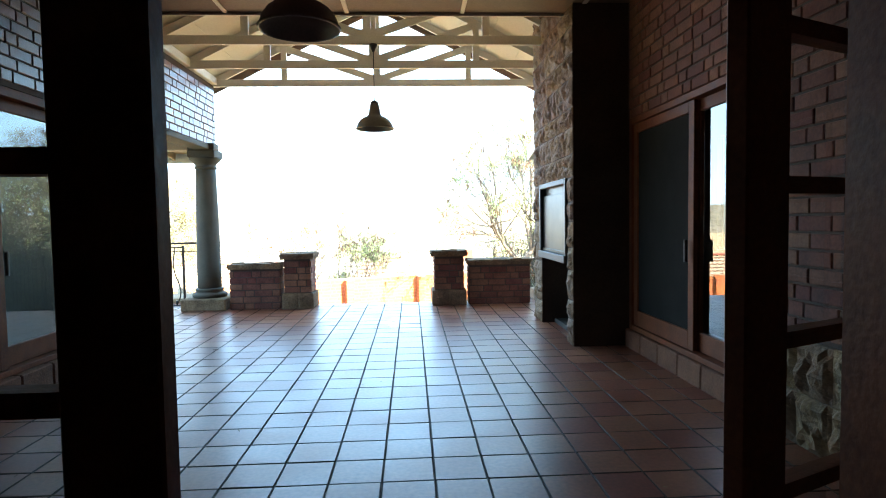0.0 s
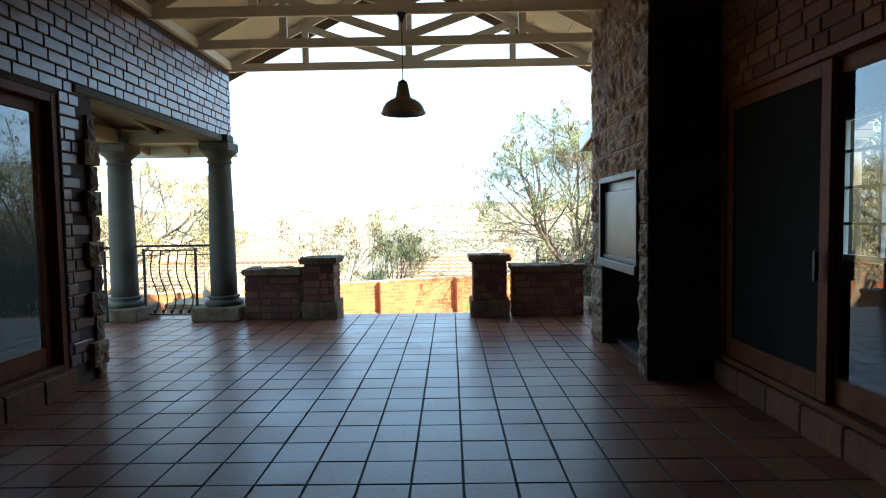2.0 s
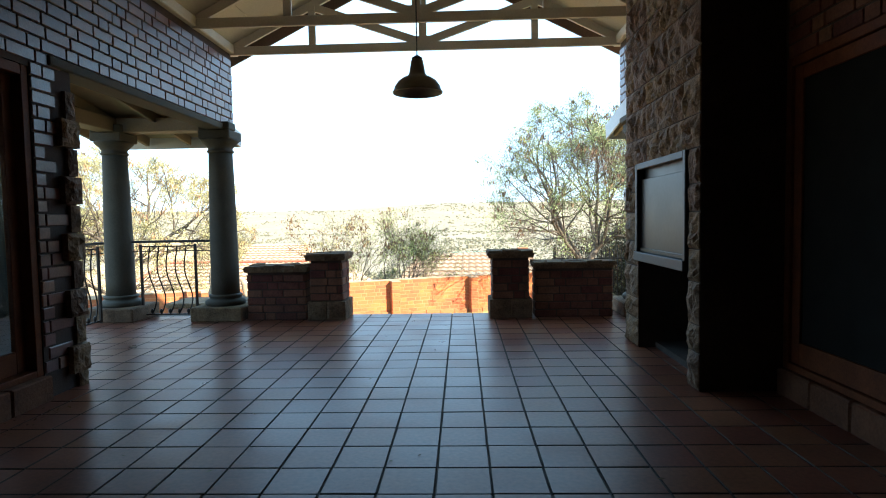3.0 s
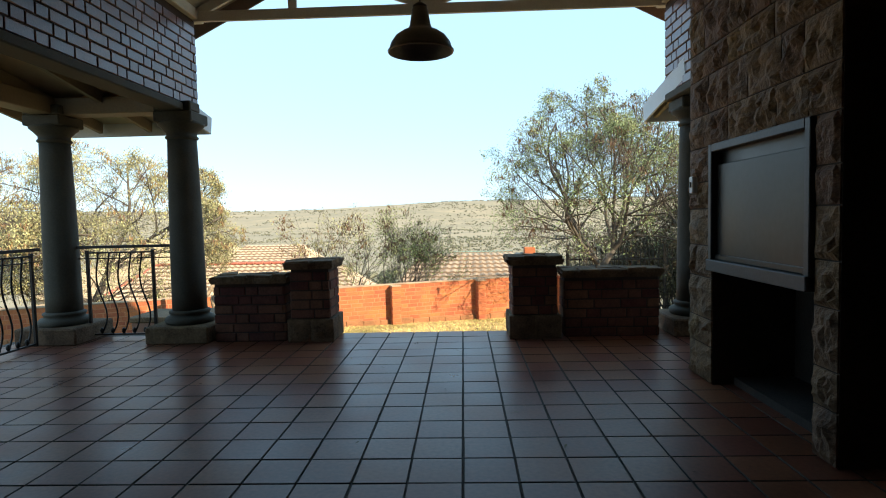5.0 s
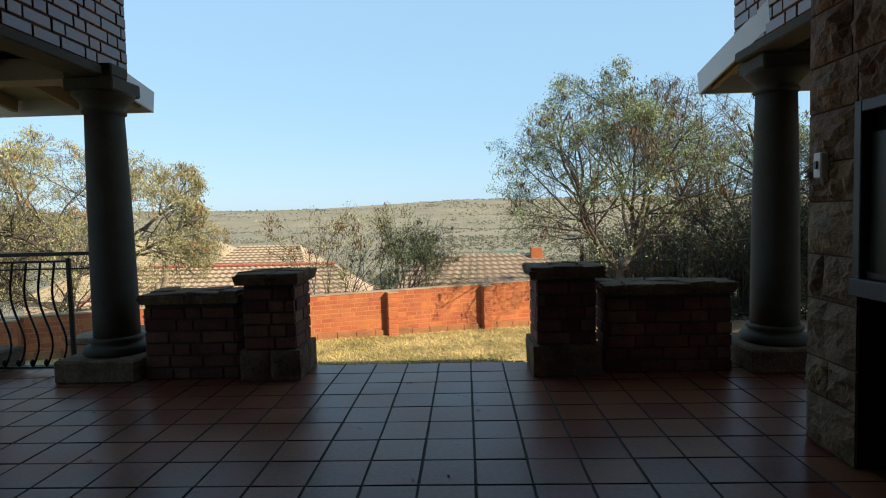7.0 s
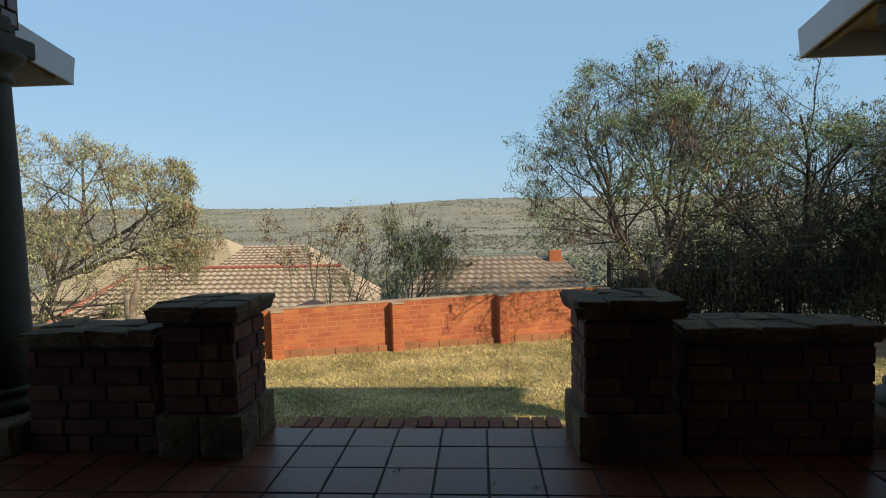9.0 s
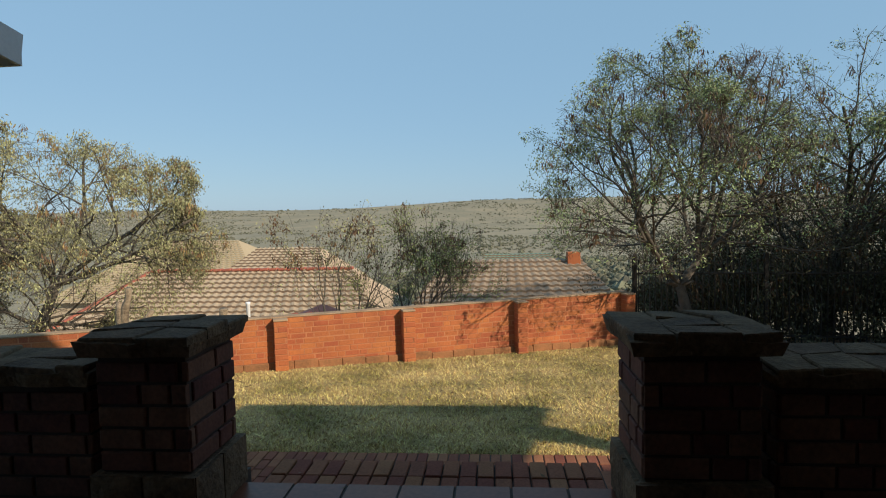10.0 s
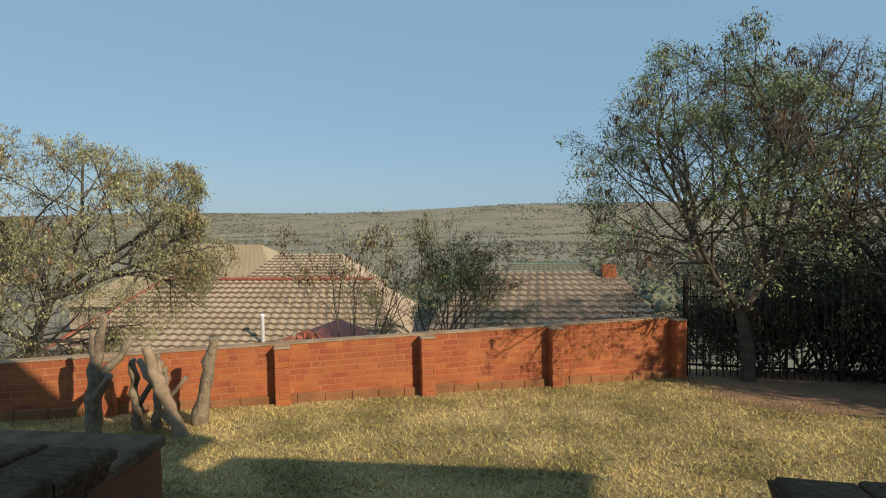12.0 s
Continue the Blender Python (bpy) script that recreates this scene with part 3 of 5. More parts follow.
def truss(y):
    t = empty("roof_truss", "off-white painted timber roof truss with web struts", "truss", "roof trusses", at=(RIDGE_X, y, PLATE))
    w = 0.05
    def bar(name, a, b, h, dy=0.0):
        bm = bmesh.new()
        beam(bm, (a[0], y + dy, a[1]), (b[0], y + dy, b[1]), w, h, up=(0, 0, 1) if a[0] != b[0] else (1, 0, 0))
        part(name, bm, M_TRUSS, t)
    apex = (RIDGE_X, PLATE + 0.075 + half * SLOPE)
    bar("bottom_chord", (XL - 0.0, PLATE + 0.06), (XR + 0.0, PLATE + 0.06), 0.12)
    bar("rafter", (XL - 0.05, PLATE + 0.055), apex, 0.11, 0.004)
    bar("rafter", (XR + 0.05, PLATE + 0.055), apex, 0.11, 0.004)
    bar("king_post", (RIDGE_X, PLATE + 0.12), (RIDGE_X, apex[1] - 0.02), 0.11, -0.003)
    for s in (-1, 1):
        xm = RIDGE_X + s * half * 0.57
        zm = PLATE + 0.075 + half * 0.43 * SLOPE
        bar("strut", (xm, PLATE + 0.12), (xm, zm), 0.10, -0.003)
        bar("web", (RIDGE_X + s * 0.06, PLATE + 0.13), (xm, zm - 0.02), 0.11, 0.003)
    part("nail_plate", boxes((RIDGE_X - 0.13, RIDGE_X + 0.13, y - 0.034, y - 0.029, PLATE + 0.02, PLATE + 0.20)), M_TRUSS, t)


for k in range(3):
    truss(10.80 - 1.2 * k)

# flat boarded ceiling over the near half of the patio
ceiling_flat = thing("ceiling_flat", boxes((XL - 0.1, XW + 0.1, 1.2, 7.2, PLATE, PLATE + 0.02)), M_BOARD, "dark brown boarded ceiling with pale cover strips", "ceiling", kind="structure")
part("edge_board", boxes((XL - 0.1, XW + 0.1, 7.2, 7.225, PLATE - 0.03, PLATE + 0.10), bevel=.004), M_TRUSS, ceiling_flat)
part("bulkhead", boxes((XL - 0.1, XW + 0.1, 7.2, 7.22, PLATE + 0.10, 5.1)), M_CEIL, ceiling_flat)
for xx in (-3.40, -2.11, -0.76, 0.55, 1.88):
    part("cover_strip", boxes((xx - .025, xx + .025, 1.2, 7.2, PLATE - .014, PLATE), bevel=.003), M_TRUSS, ceiling_flat)


def wing_roof(name, x0, x1, y0, open_side):
    """A low lean-to roof that falls towards the garden, with a white verge board and gutter fascia."""
    r = empty(name, "low side roof with white fascia and timber soffit", "roof", kind="structure")
    ang = math.tan(radians(10))
    zf = 2.80
    def zz(y):
        return zf + (11.6 - y) * ang
    bm = bmesh.new()
    beam(bm, ((x0 + x1) / 2, y0, zz(y0)), ((x0 + x1) / 2, 11.6, zz(11.6)), x1 - x0, 0.05, 0)
    part("roof_sheet", bm, M_ROOFTAN, r)
    n = int((x1 - x0) / 0.6)
    for i in range(n + 1):
        xx = x0 + 0.12 + (x1 - x0 - 0.24) * i / n
        bm = bmesh.new()
        beam(bm, (xx, y0, zz(y0) - 0.10), (xx, 11.55, zz(11.55) - 0.10), 0.05, 0.14, 0)
        part("rafter", bm, M_CREAM, r)
    bm = bmesh.new()
    xs = x1 if open_side > 0 else x0
    beam(bm, (xs, 10.2, zz(10.2) - 0.085), (xs, 11.62, zz(11.62) - 0.085), 0.024, 0.23, 0.003)
    part("verge_board", bm, M_FASCIA, r, "white fascia board")
    part("fascia", boxes((x0, x1, 11.60, 11.625, 2.60, 2.80)), M_FASCIA, r, "white fascia board")
    return r


wing_roof("roof_wing_left", -5.95, -3.66, 7.26, 1)
wing_roof("roof_wing_right", 2.21, 6.35, 7.0, -1)
# Added out of view: stops sun reaching the right bay and its column.
wall_sun_block = thing("wall_sun_block", boxes((7.0, 12.0, -2.0, 6.8, -1.3, 5.4)), M_PLASTER, "unseen plastered block added to keep the sun off the bay", "wall", kind="structure")
floor_wing = thing("floor_wing_right", boxes((2.95, 6.3, 8.9, 10.96, -1.3, -0.02)), M_GROUT, "tiled floor of the side bay", "floor", kind="structure")


# ---- columns, piers, low walls ----
def column(x, y, label):
    c = empty("column", label, "column", "patio columns", at=(x, y, 0))
    part("plinth", boxes((-.37, .37, -.37, .37, -0.005, .20), bevel=.018), M_CAP, c, "rough stone plinth", at=(x, y, 0))
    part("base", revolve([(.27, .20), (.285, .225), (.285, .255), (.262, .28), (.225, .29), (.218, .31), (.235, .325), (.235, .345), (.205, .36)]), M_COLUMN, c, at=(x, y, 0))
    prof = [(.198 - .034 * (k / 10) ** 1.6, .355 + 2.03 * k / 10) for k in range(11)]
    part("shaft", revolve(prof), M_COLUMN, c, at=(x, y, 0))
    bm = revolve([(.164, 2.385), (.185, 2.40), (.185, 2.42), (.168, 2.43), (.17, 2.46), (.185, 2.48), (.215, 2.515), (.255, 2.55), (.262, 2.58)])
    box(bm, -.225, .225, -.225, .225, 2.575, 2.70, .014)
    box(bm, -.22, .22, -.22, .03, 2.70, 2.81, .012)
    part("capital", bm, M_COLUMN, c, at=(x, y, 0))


column(-3.57, 10.60, "green-grey cast stone column with moulded capital")
column(-5.13, 10.60, "green-grey cast stone column with moulded capital")
column(2.47, 10.60, "green-grey cast stone column with moulded capital")
column(6.05, 10.60, "green-grey cast stone column with moulded capital")
beams = empty("bay_beams", "cream plaster beams over the bay columns", "beam", kind="structure")
part("bay_beam", boxes((-5.3, -3.69, 10.47, 10.73, 2.705, 2.90), bevel=.01), M_CREAM, beams)
part("bay_beam", boxes((-5.26, -5.0, 7.26, 10.47, 2.705, 2.90), bevel=.01), M_CREAM, beams)
part("bay_beam", boxes((2.45, 6.3, 10.47, 10.73, 2.705, 2.90), bevel=.01), M_CREAM, beams)


def cap_slab(name, parent, x0, x1, y0, y1, z0, z1, seed, label):
    """A flat top of broken stone pieces with an uneven edge."""
    r = random.Random(seed)
    nx, ny = max(2, round((x1 - x0) / 0.10)), max(2, round((y1 - y0) / 0.10))
    bm = bmesh.new()
    lo, hi = [], []
    for j in range(ny + 1):
        for i in range(nx + 1):
            edge = i in (0, nx) or j in (0, ny)
            x = x0 + (x1 - x0) * i / nx + r.uniform(-.015, .015)
            y = y0 + (y1 - y0) * j / ny + r.uniform(-.015, .015)
            hi.append(bm.verts.new((x, y, z1 + r.uniform(-.012, .012) - (.015 if edge else 0))))
            cx, cy = (x0 + x1) / 2, (y0 + y1) / 2
            lo.append(bm.verts.new((cx + (x - cx) * .94, cy + (y - cy) * .94, z0)))
    w = nx + 1
    for j in range(ny):
        for i in range(nx):
            a = j * w + i
            bm.faces.new((hi[a], hi[a + 1], hi[a + w + 1])), bm.faces.new((hi[a], hi[a + w + 1], hi[a + w]))
            bm.faces.new((lo[a], lo[a + w], lo[a + w + 1], lo[a + 1]))
    ring = [i for i in range(w)] + [w * k + nx for k in range(1, ny + 1)] + [w * ny + i for i in range(nx - 1, -1, -1)] + [w * k for k in range(ny - 1, 0, -1)]
    for i, q in enumerate(ring):
        k = ring[(i + 1) % len(ring)]
        bm.faces.new((lo[q], lo[k], hi[k], hi[q]))
    slab = part(name, bm, M_CAP, parent, label)
    # broken flagstones bedded on the slab
    mx, my = max(2, round((x1 - x0) / .24)), max(2, round((y1 - y0) / .24))
    g = {}
    for j in range(my + 1):
        for i in range(mx + 1):
            jx = r.uniform(-.06, .06) if 0 < i < mx else r.uniform(-.018, .018)
            jy = r.uniform(-.06, .06) if 0 < j < my else r.uniform(-.018, .018)
            g[i, j] = Vector((x0 + (x1 - x0) * i / mx + jx, y0 + (y1 - y0) * j / my + jy, 0))
    for j in range(my):
        for i in range(mx):
            q = [g[i, j], g[i + 1, j], g[i + 1, j + 1], g[i, j + 1]]
            if r.random() < .6:
                q.insert(2, q[1].lerp(q[2], .5) + Vector((r.uniform(-.03, .005), r.uniform(-.03, .03), 0)))
            mid = sum(q, Vector()) / len(q)
            ztop, tx, ty = z1 + r.uniform(.006, .026), r.uniform(-.05, .05), r.uniform(-.05, .05)
            bm = bmesh.new()
            rows_ = []
            for k, zz in ((.955, z1 - .03), (.97, ztop - .008), (.92, ztop)):
                rows_.append([bm.verts.new((mid.x + (c.x - mid.x) * k, mid.y + (c.y - mid.y) * k, zz + (0 if zz < z1 else (c.x - mid.x) * tx + (c.y - mid.y) * ty))) for c in q])
            for a, b in zip(rows_, rows_[1:]):
                for k in range(len(q)):
                    bm.faces.new((a[k], a[(k + 1) % len(q)], b[(k + 1) % len(q)], b[k]))
            bm.faces.new(rows_[-1])
            bm.faces.new(rows_[0][::-1])
            part("flagstone", bm, M_CAP, slab)
    return slab


def brick_box(parent, x0, x1, y0, y1, z0, z1, single=True, seed=1):
    e = 0.012
    part("core", boxes((x0 + e, x1 - e, y0 + e, y1 - e, z0, z1)), M_MORTAR, parent)
    ok = (lambda u, z: True) if single else None
    for (o, d, n) in (((x0, y0), (1, 0), x1 - x0), ((x1, y0), (0, 1), y1 - y0), ((x1, y1), (-1, 0), x1 - x0), ((x0, y1), (0, -1), y1 - y0)):
        seed += 1
        lay_bricks(parent, o, d, n, z0, z1, single=ok, seed=seed, data=DULL_DATA, far_mat=M_BRICK_DULL_FAR)


def pier(x0, x1, y0, y1, seed):
    p = empty("gate_pier", "square red brick pier with rough stone base and cap", "pier", "gate piers", at=((x0 + x1) / 2, (y0 + y1) / 2, 0))
    brick_box(p, x0, x1, y0, y1, 0.27, 0.84, seed=seed)
    e = 0.055
    part("base_core", boxes((x0 - .03, x1 + .03, y0 - .03, y1 + .03, -0.005, .265), bevel=.02), M_CAP, p)
    k = seed
    for way, cx, cy, w in (("-y", (x0 + x1) / 2, y0 - .035, x1 - x0 + .07), ("+x", x1 + .035, (y0 + y1) / 2, y1 - y0 + .07), ("+y", (x0 + x1) / 2, y1 + .035, x1 - x0 + .07), ("-x", x0 - .035, (y0 + y1) / 2, y1 - y0 + .07)):
        for s in (-1, 1):
            dx, dy = (s * w / 4, 0) if way[1] == "y" else (0, s * w / 4)
            k += 1
            stone(p, w / 2, .27, .03, facing(cx + dx, cy + dy, .133, way), k, M_CAP, "base_stone", .022)
    cap_slab("cap", p, x0 - .055, x1 + .055, y0 - .075, y1 + .065, .84, .925, seed, "broken flat stone cap")


pier(-2.235, -1.775, 10.265, 10.755, 11)
pier(0.305, 0.815, 10.265, 10.755, 31)


def low_wall(x0, x1, seed):
    p = empty("low_wall", "low red brick wall with rough stone coping", "wall", "low walls", at=((x0 + x1) / 2, 10.5, 0))
    brick_box(p, x0, x1, 10.32, 10.68, 0.0, 0.68, seed=seed)
    cap_slab("coping", p, x0 - .03, x1 + .04, 10.27, 10.73, .68, .76, seed, "rough flat stone coping")


low_wall(-3.15, -2.31, 51)
low_wall(0.90, 1.97, 71)


# ---- braai chimney ----
chimney = empty("braai_chimney", "rock-faced sandstone chimney with built-in barbecue", "chimney", kind="structure")
CX, CY0, CY1 = 1.72, 6.86, 8.86
OY0, OY1, OZ = 7.08, 8.42, 1.92
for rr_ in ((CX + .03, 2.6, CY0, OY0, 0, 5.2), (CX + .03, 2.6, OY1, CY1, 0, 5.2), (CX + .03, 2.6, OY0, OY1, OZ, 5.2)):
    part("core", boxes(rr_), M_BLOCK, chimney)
part("fire_recess", boxes((2.40, 2.6, OY0, OY1, 0, OZ), (CX + .2, 2.4, OY0, OY1, 0.0, 0.06)), M_SOOT, chimney, "soot-black recess")
k = 0
z = 0.0
rows = []
while z < 4.6:
    h = (0.30, 0.22, 0.34, 0.26)[k % 4]
    if abs(z + h - OZ) < 0.12:
        h = OZ - z
    rows.append((z, h))
    z += h
    k += 1
seed = 0
for k, (z, h) in enumerate(rows):
    spans = [(CY0, OY0), (OY1, CY1)] if z + h / 2 < OZ else [(CY0, CY1)]
    for a, b in spans:
        y = a
        i = k
        while y < b - 0.02:
            w = (0.34, 0.24, 0.42, 0.29)[i % 4]
            if b - y - w < 0.14:
                w = b - y
            i += 1
            seed += 1
            stone(chimney, w, h, .05, facing(CX + .02, y + w / 2, z + h / 2, "-x"), seed, rough=.052)
            y += w
    seed += 1
    stone(chimney, 0.30 if k % 2 else 0.42, h, .03, facing(CX + (.18 if k % 2 else .24), CY1 + .01, z + h / 2, "+y"), seed)
braai = empty("braai", "steel barbecue front with lowered shutter in a stone chimney", "barbecue", at=(CX, 7.75, .95))
part("frame", boxes((CX - .012, CX + .1, OY0, OY0 + .055, .95, OZ), (CX - .012, CX + .1, OY1 - .055, OY1, .95, OZ), (CX - .012, CX + .1, OY0 + .055, OY1 - .055, OZ - .06, OZ), (CX - .03, CX + .1, OY0, OY1, .93, 1.02), bevel=.005), M_STEELDARK, braai)
shutter = part("shutter", boxes((CX + .035, CX + .05, OY0 + .06, OY1 - .06, 1.03, 1.76), bevel=.004), M_STEEL, braai, "brushed steel shutter")
part("shutter_lip", boxes((CX + .02, CX + .05, OY0 + .06, OY1 - .06, 1.022, 1.06), bevel=.004), M_STEEL, shutter)
part("shutter_box", boxes((CX + .07, CX + .3, OY0 + .01, OY1 - .01, 1.7, OZ - .01)), M_BLACK, braai)
switch = empty("wall_switch", "white plastic weatherproof switch on the stonework", "switch", at=(CX - .04, 8.66, 1.6))
part("plate", boxes((CX - .052, CX - .01, 8.625, 8.695, 1.55, 1.69), bevel=.006), M_WHITE, switch)
part("knob", boxes((CX - .062, CX - .052, 8.648, 8.672, 1.60, 1.645), bevel=.003), M_BLACK, switch, "black toggle")

# stone base of the right wall and quoins of the left pilaster
stone_base = empty("stone_plinth", "rock-faced stone plinth under the brick wall", "plinth", kind="structure")
for i in range(9):
    for k in range(2):
        stone(stone_base, .32, .34, .03, facing(XW - .02, 1.46 + .16 + .31 * i, .17 + .34 * k, "-x"), i * 3 + k, rough=.075)
pilaster = empty("pilaster_stones", "staggered rock-faced quoin stones on the wall end", "quoins", kind="structure")
for i in range(6):
    zc = .25 + .48 * i
    if zc < 2.6:
        stone(pilaster, .23, .24, .05, facing(XL + .05, 7.15, zc, "+x"), i, rough=.05)
        stone(pilaster, .24, .24, .03, facing(XL - .10, 7.275, zc - .0, "+y"), i + 2, rough=.04)
    if i < 6:
        stone(pilaster, .13, .24, .03, facing(XL + .02, 7.20, zc - .24, "+x"), i + 1, rough=.03)
        stone(pilaster, .22, .24, .03, facing(XL - .10, 7.27, zc - .24, "+y"), i + 3, rough=.03)


# ---- lamps ----
def pendant(x, y, zrim, zhang, label):
    p = empty("pendant_lamp", label, "lamp", "pendant lamps", at=(x, y, zrim))
    outer = [(.258, 0), (.262, .012), (.25, .022), (.235, .07), (.20, .12), (.15, .155), (.105, .175), (.085, .20), (.062, .33), (.055, .345)]
    inner = [(.05, .33), (.095, .17), (.19, .115), (.228, .06), (.246, .012)]
    n = 36
    bm = bmesh.new()
    rings = [[bm.verts.new((r * math.cos(2 * math.pi * i / n), r * math.sin(2 * math.pi * i / n), z)) for i in range(n)] for r, z in outer[::-1] + [(.252, -.002)] + inner[::-1]]
    for a, b in zip(rings, rings[1:]):
        for i in range(n):
            bm.faces.new((a[i], a[(i + 1) % n], b[(i + 1) % n], b[i])).smooth = True
    part("shade", bm, M_LAMP, p, "dark enamelled metal shade", at=(x, y, zrim))
    part("socket", revolve([(.054, .335), (.056, .36), (.035, .375), (.012, .39)], 16), M_STEELDARK, p, at=(x, y, zrim))
    part("bulb", revolve([(.012, .10), (.04, .115), (.05, .15), (.04, .19), (.025, .22), (.025, .33)], 16), M_LAMP_IN, p, at=(x, y, zrim))
    part("cord", revolve([(.006, .385), (.006, zhang - zrim - .05)], 8), M_BLACK, p, at=(x, y, zrim))
    part("ceiling_rose", revolve([(.012, zhang - zrim - .10), (.05, zhang - zrim - .02), (.055, zhang - zrim)], 16), M_STEELDARK, p, at=(x, y, zrim))


pendant(-0.54, 8.38, 2.70, PLATE, "dark enamelled barn pendant lamp on a cord")
pendant(-0.76, 4.25, 2.68, 3.83, "dark enamelled barn pendant lamp on a cord")

# ---- iron railing of the bay ----
def sweep(pts, r, n=6):
    bm = bmesh.new()
    rings = []
    for i, p in enumerate(pts):
        d = (Vector(pts[min(i + 1, len(pts) - 1)]) - Vector(pts[max(i - 1, 0)])).normalized()
        u = d.orthogonal().normalized()
        v = d.cross(u)
        rings.append([bm.verts.new(Vector(p) + r * (math.cos(2 * math.pi * k / n) * u + math.sin(2 * math.pi * k / n) * v)) for k in range(n)])
    for a, b in zip(rings, rings[1:]):
        s = min(range(n), key=lambda k: (a[0].co - b[k].co).length)
        for k in range(n):
            bm.faces.new((a[k], a[(k + 1) % n], b[(k + 1 + s) % n], b[(k + s) % n])).smooth = True
    bm.faces.new(rings[0][::-1]), bm.faces.new(rings[-1])
    return bm


def railing(name, a, b, panels, group):
    a, b = Vector((*a, 0)), Vector((*b, 0))
    d = (b - a).normalized()
    side = Vector((-d.y, d.x, 0))
    L = (b - a).length
    r = empty(name, "dark wrought iron railing with wavy bars", "railing", group, at=a)
    bm = bmesh.new()
    beam(bm, a + Vector((0, 0, 1.13)), b + Vector((0, 0, 1.13)), .05, .035)
    part("handrail", bm, M_IRON, r)
    bm = bmesh.new()
    beam(bm, a + Vector((0, 0, .99)), b + Vector((0, 0, .99)), .02, .014)
    part("rail", bm, M_IRON, r)
    for p, q in panels:
        for u in (p, q):
            c = a + d * u
            bm = bmesh.new()
            beam(bm, c + Vector((0, 0, .03)), c + Vector((0, 0, 1.09)), .035, .035, up=(0, 1, 0.01))
            part("post", bm, M_IRON, r)
        for z in (.06, 1.06):
            bm = bmesh.new()
            beam(bm, a + d * p + Vector((0, 0, z)), a + d * q + Vector((0, 0, z)), .03, .02)
            part("panel_rail", bm, M_IRON, r)
        n = max(2, round((q - p) / .125))
        for i in range(1, n):
            u = p + (q - p) * i / n
            pts = []
            for k in range(15):
                f = k / 14
                w = .055 * math.sin(f * 2 * math.pi) * (0.35 + 1.25 * (1 - f))
                pts.append(a + d * (u + w) + Vector((0, 0, .07 + .98 * f)))
            bar = part("bar", sweep(pts, .0105), M_IRON, r)
            part("collar", revolve([(.01, .07), (.022, .09), (.024, .115), (.01, .14)], 8), M_IRON, bar, at=a + d * u)
    return r


railing("bay_railing", (-4.93, 10.6), (-3.77, 10.6), [(.12, .93)], "bay railings")
railing("bay_railing", (-5.13, 7.35), (-5.13, 10.22), [(.15, .95), (1.05, 1.85), (1.95, 2.75)], "bay railings")


# ---- garden wall ----
FX0, FY0, FX1, FY1 = -16.0, 13.7, 2.82, 21.55
fdir = Vector((FX1 - FX0, FY1 - FY0, 0))
FLEN = fdir.length
fdir.normalize()
fout = Vector((fdir.y, -fdir.x, 0))
FTOP = -0.42
wall_garden = empty("wall_garden", "sunlit orange brick boundary wall with piers", "wall", kind="structure")


def along_wall(u, off, z):
    p = Vector((FX0, FY0, 0)) + fdir * u + fout * off
    return (p.x, p.y, z)


def wall_box(u0, u1, o0, o1, z0, z1, bevel=0.0):
    m = Matrix(((fdir.x, -fout.x, 0, FX0), (fdir.y, -fout.y, 0, FY0), (0, 0, 1, 0), (0, 0, 0, 1)))
    return boxes((u0, u1, -o1, -o0, z0, z1), bevel=bevel, m=m)


part("core", wall_box(0, FLEN, -.2, -.003, -2.3, FTOP - .03), M_FENCE_MORTAR, wall_garden)
part("coping", wall_box(0, FLEN, -.215, .012, FTOP - .03, FTOP, .006), M_DUSTY, wall_garden, "pale mortar coping")
lay_bricks(wall_garden, (FX0, FY0), (fdir.x, fdir.y), FLEN, FTOP - .03 - COURSE * 16, FTOP - .03, far_mat=M_FENCE_BRICK, seed=9, single=lambda u, z: u > 12.2 and z > -1.5, budget=330, data=GARDEN_DATA)
PIER_U = []
for px in (-11.9, -9.5, -7.1, -4.62, -2.28, 0.08, 2.62):
    u = (px - FX0) / fdir.x
    PIER_U.append(u)
    part("pier_core", wall_box(u + .01, u + .25, 0, .20, -2.3, FTOP - .06), M_FENCE_MORTAR, wall_garden)
    part("pier_cap", wall_box(u - .005, u + .265, -.02, .225, FTOP - .06, FTOP - .025, .006), M_DUSTY, wall_garden)
    e_ = along_wall(u, 0, 0)
    lay_bricks(wall_garden, (e_[0], e_[1]), (fout.x, fout.y), .21, FTOP - .06 - COURSE * 15, FTOP - .06, far_mat=M_FENCE_BRICK, seed=int(u * 10) + 3)
    o = along_wall(u, .21, 0)
    lay_bricks(wall_garden, (o[0], o[1]), (fdir.x, fdir.y), .26, FTOP - .06 - COURSE * 15, FTOP - .06, far_mat=M_FENCE_BRICK, seed=int(u * 10))
FOOT_W = .47
for k_ in range(int(FLEN / FOOT_W)):
    a_ = k_ * FOOT_W
    zt_ = ground_z(*along_wall(a_ + .2, 0, 0)[:2]) + .15 + rng.uniform(-.02, .02)
    part("footing_stone", wall_box(a_ + .002, a_ + FOOT_W - .002, -.02, .035 + rng.uniform(0, .02), -2.4, zt_, .014), M_FOOT, wall_garden)

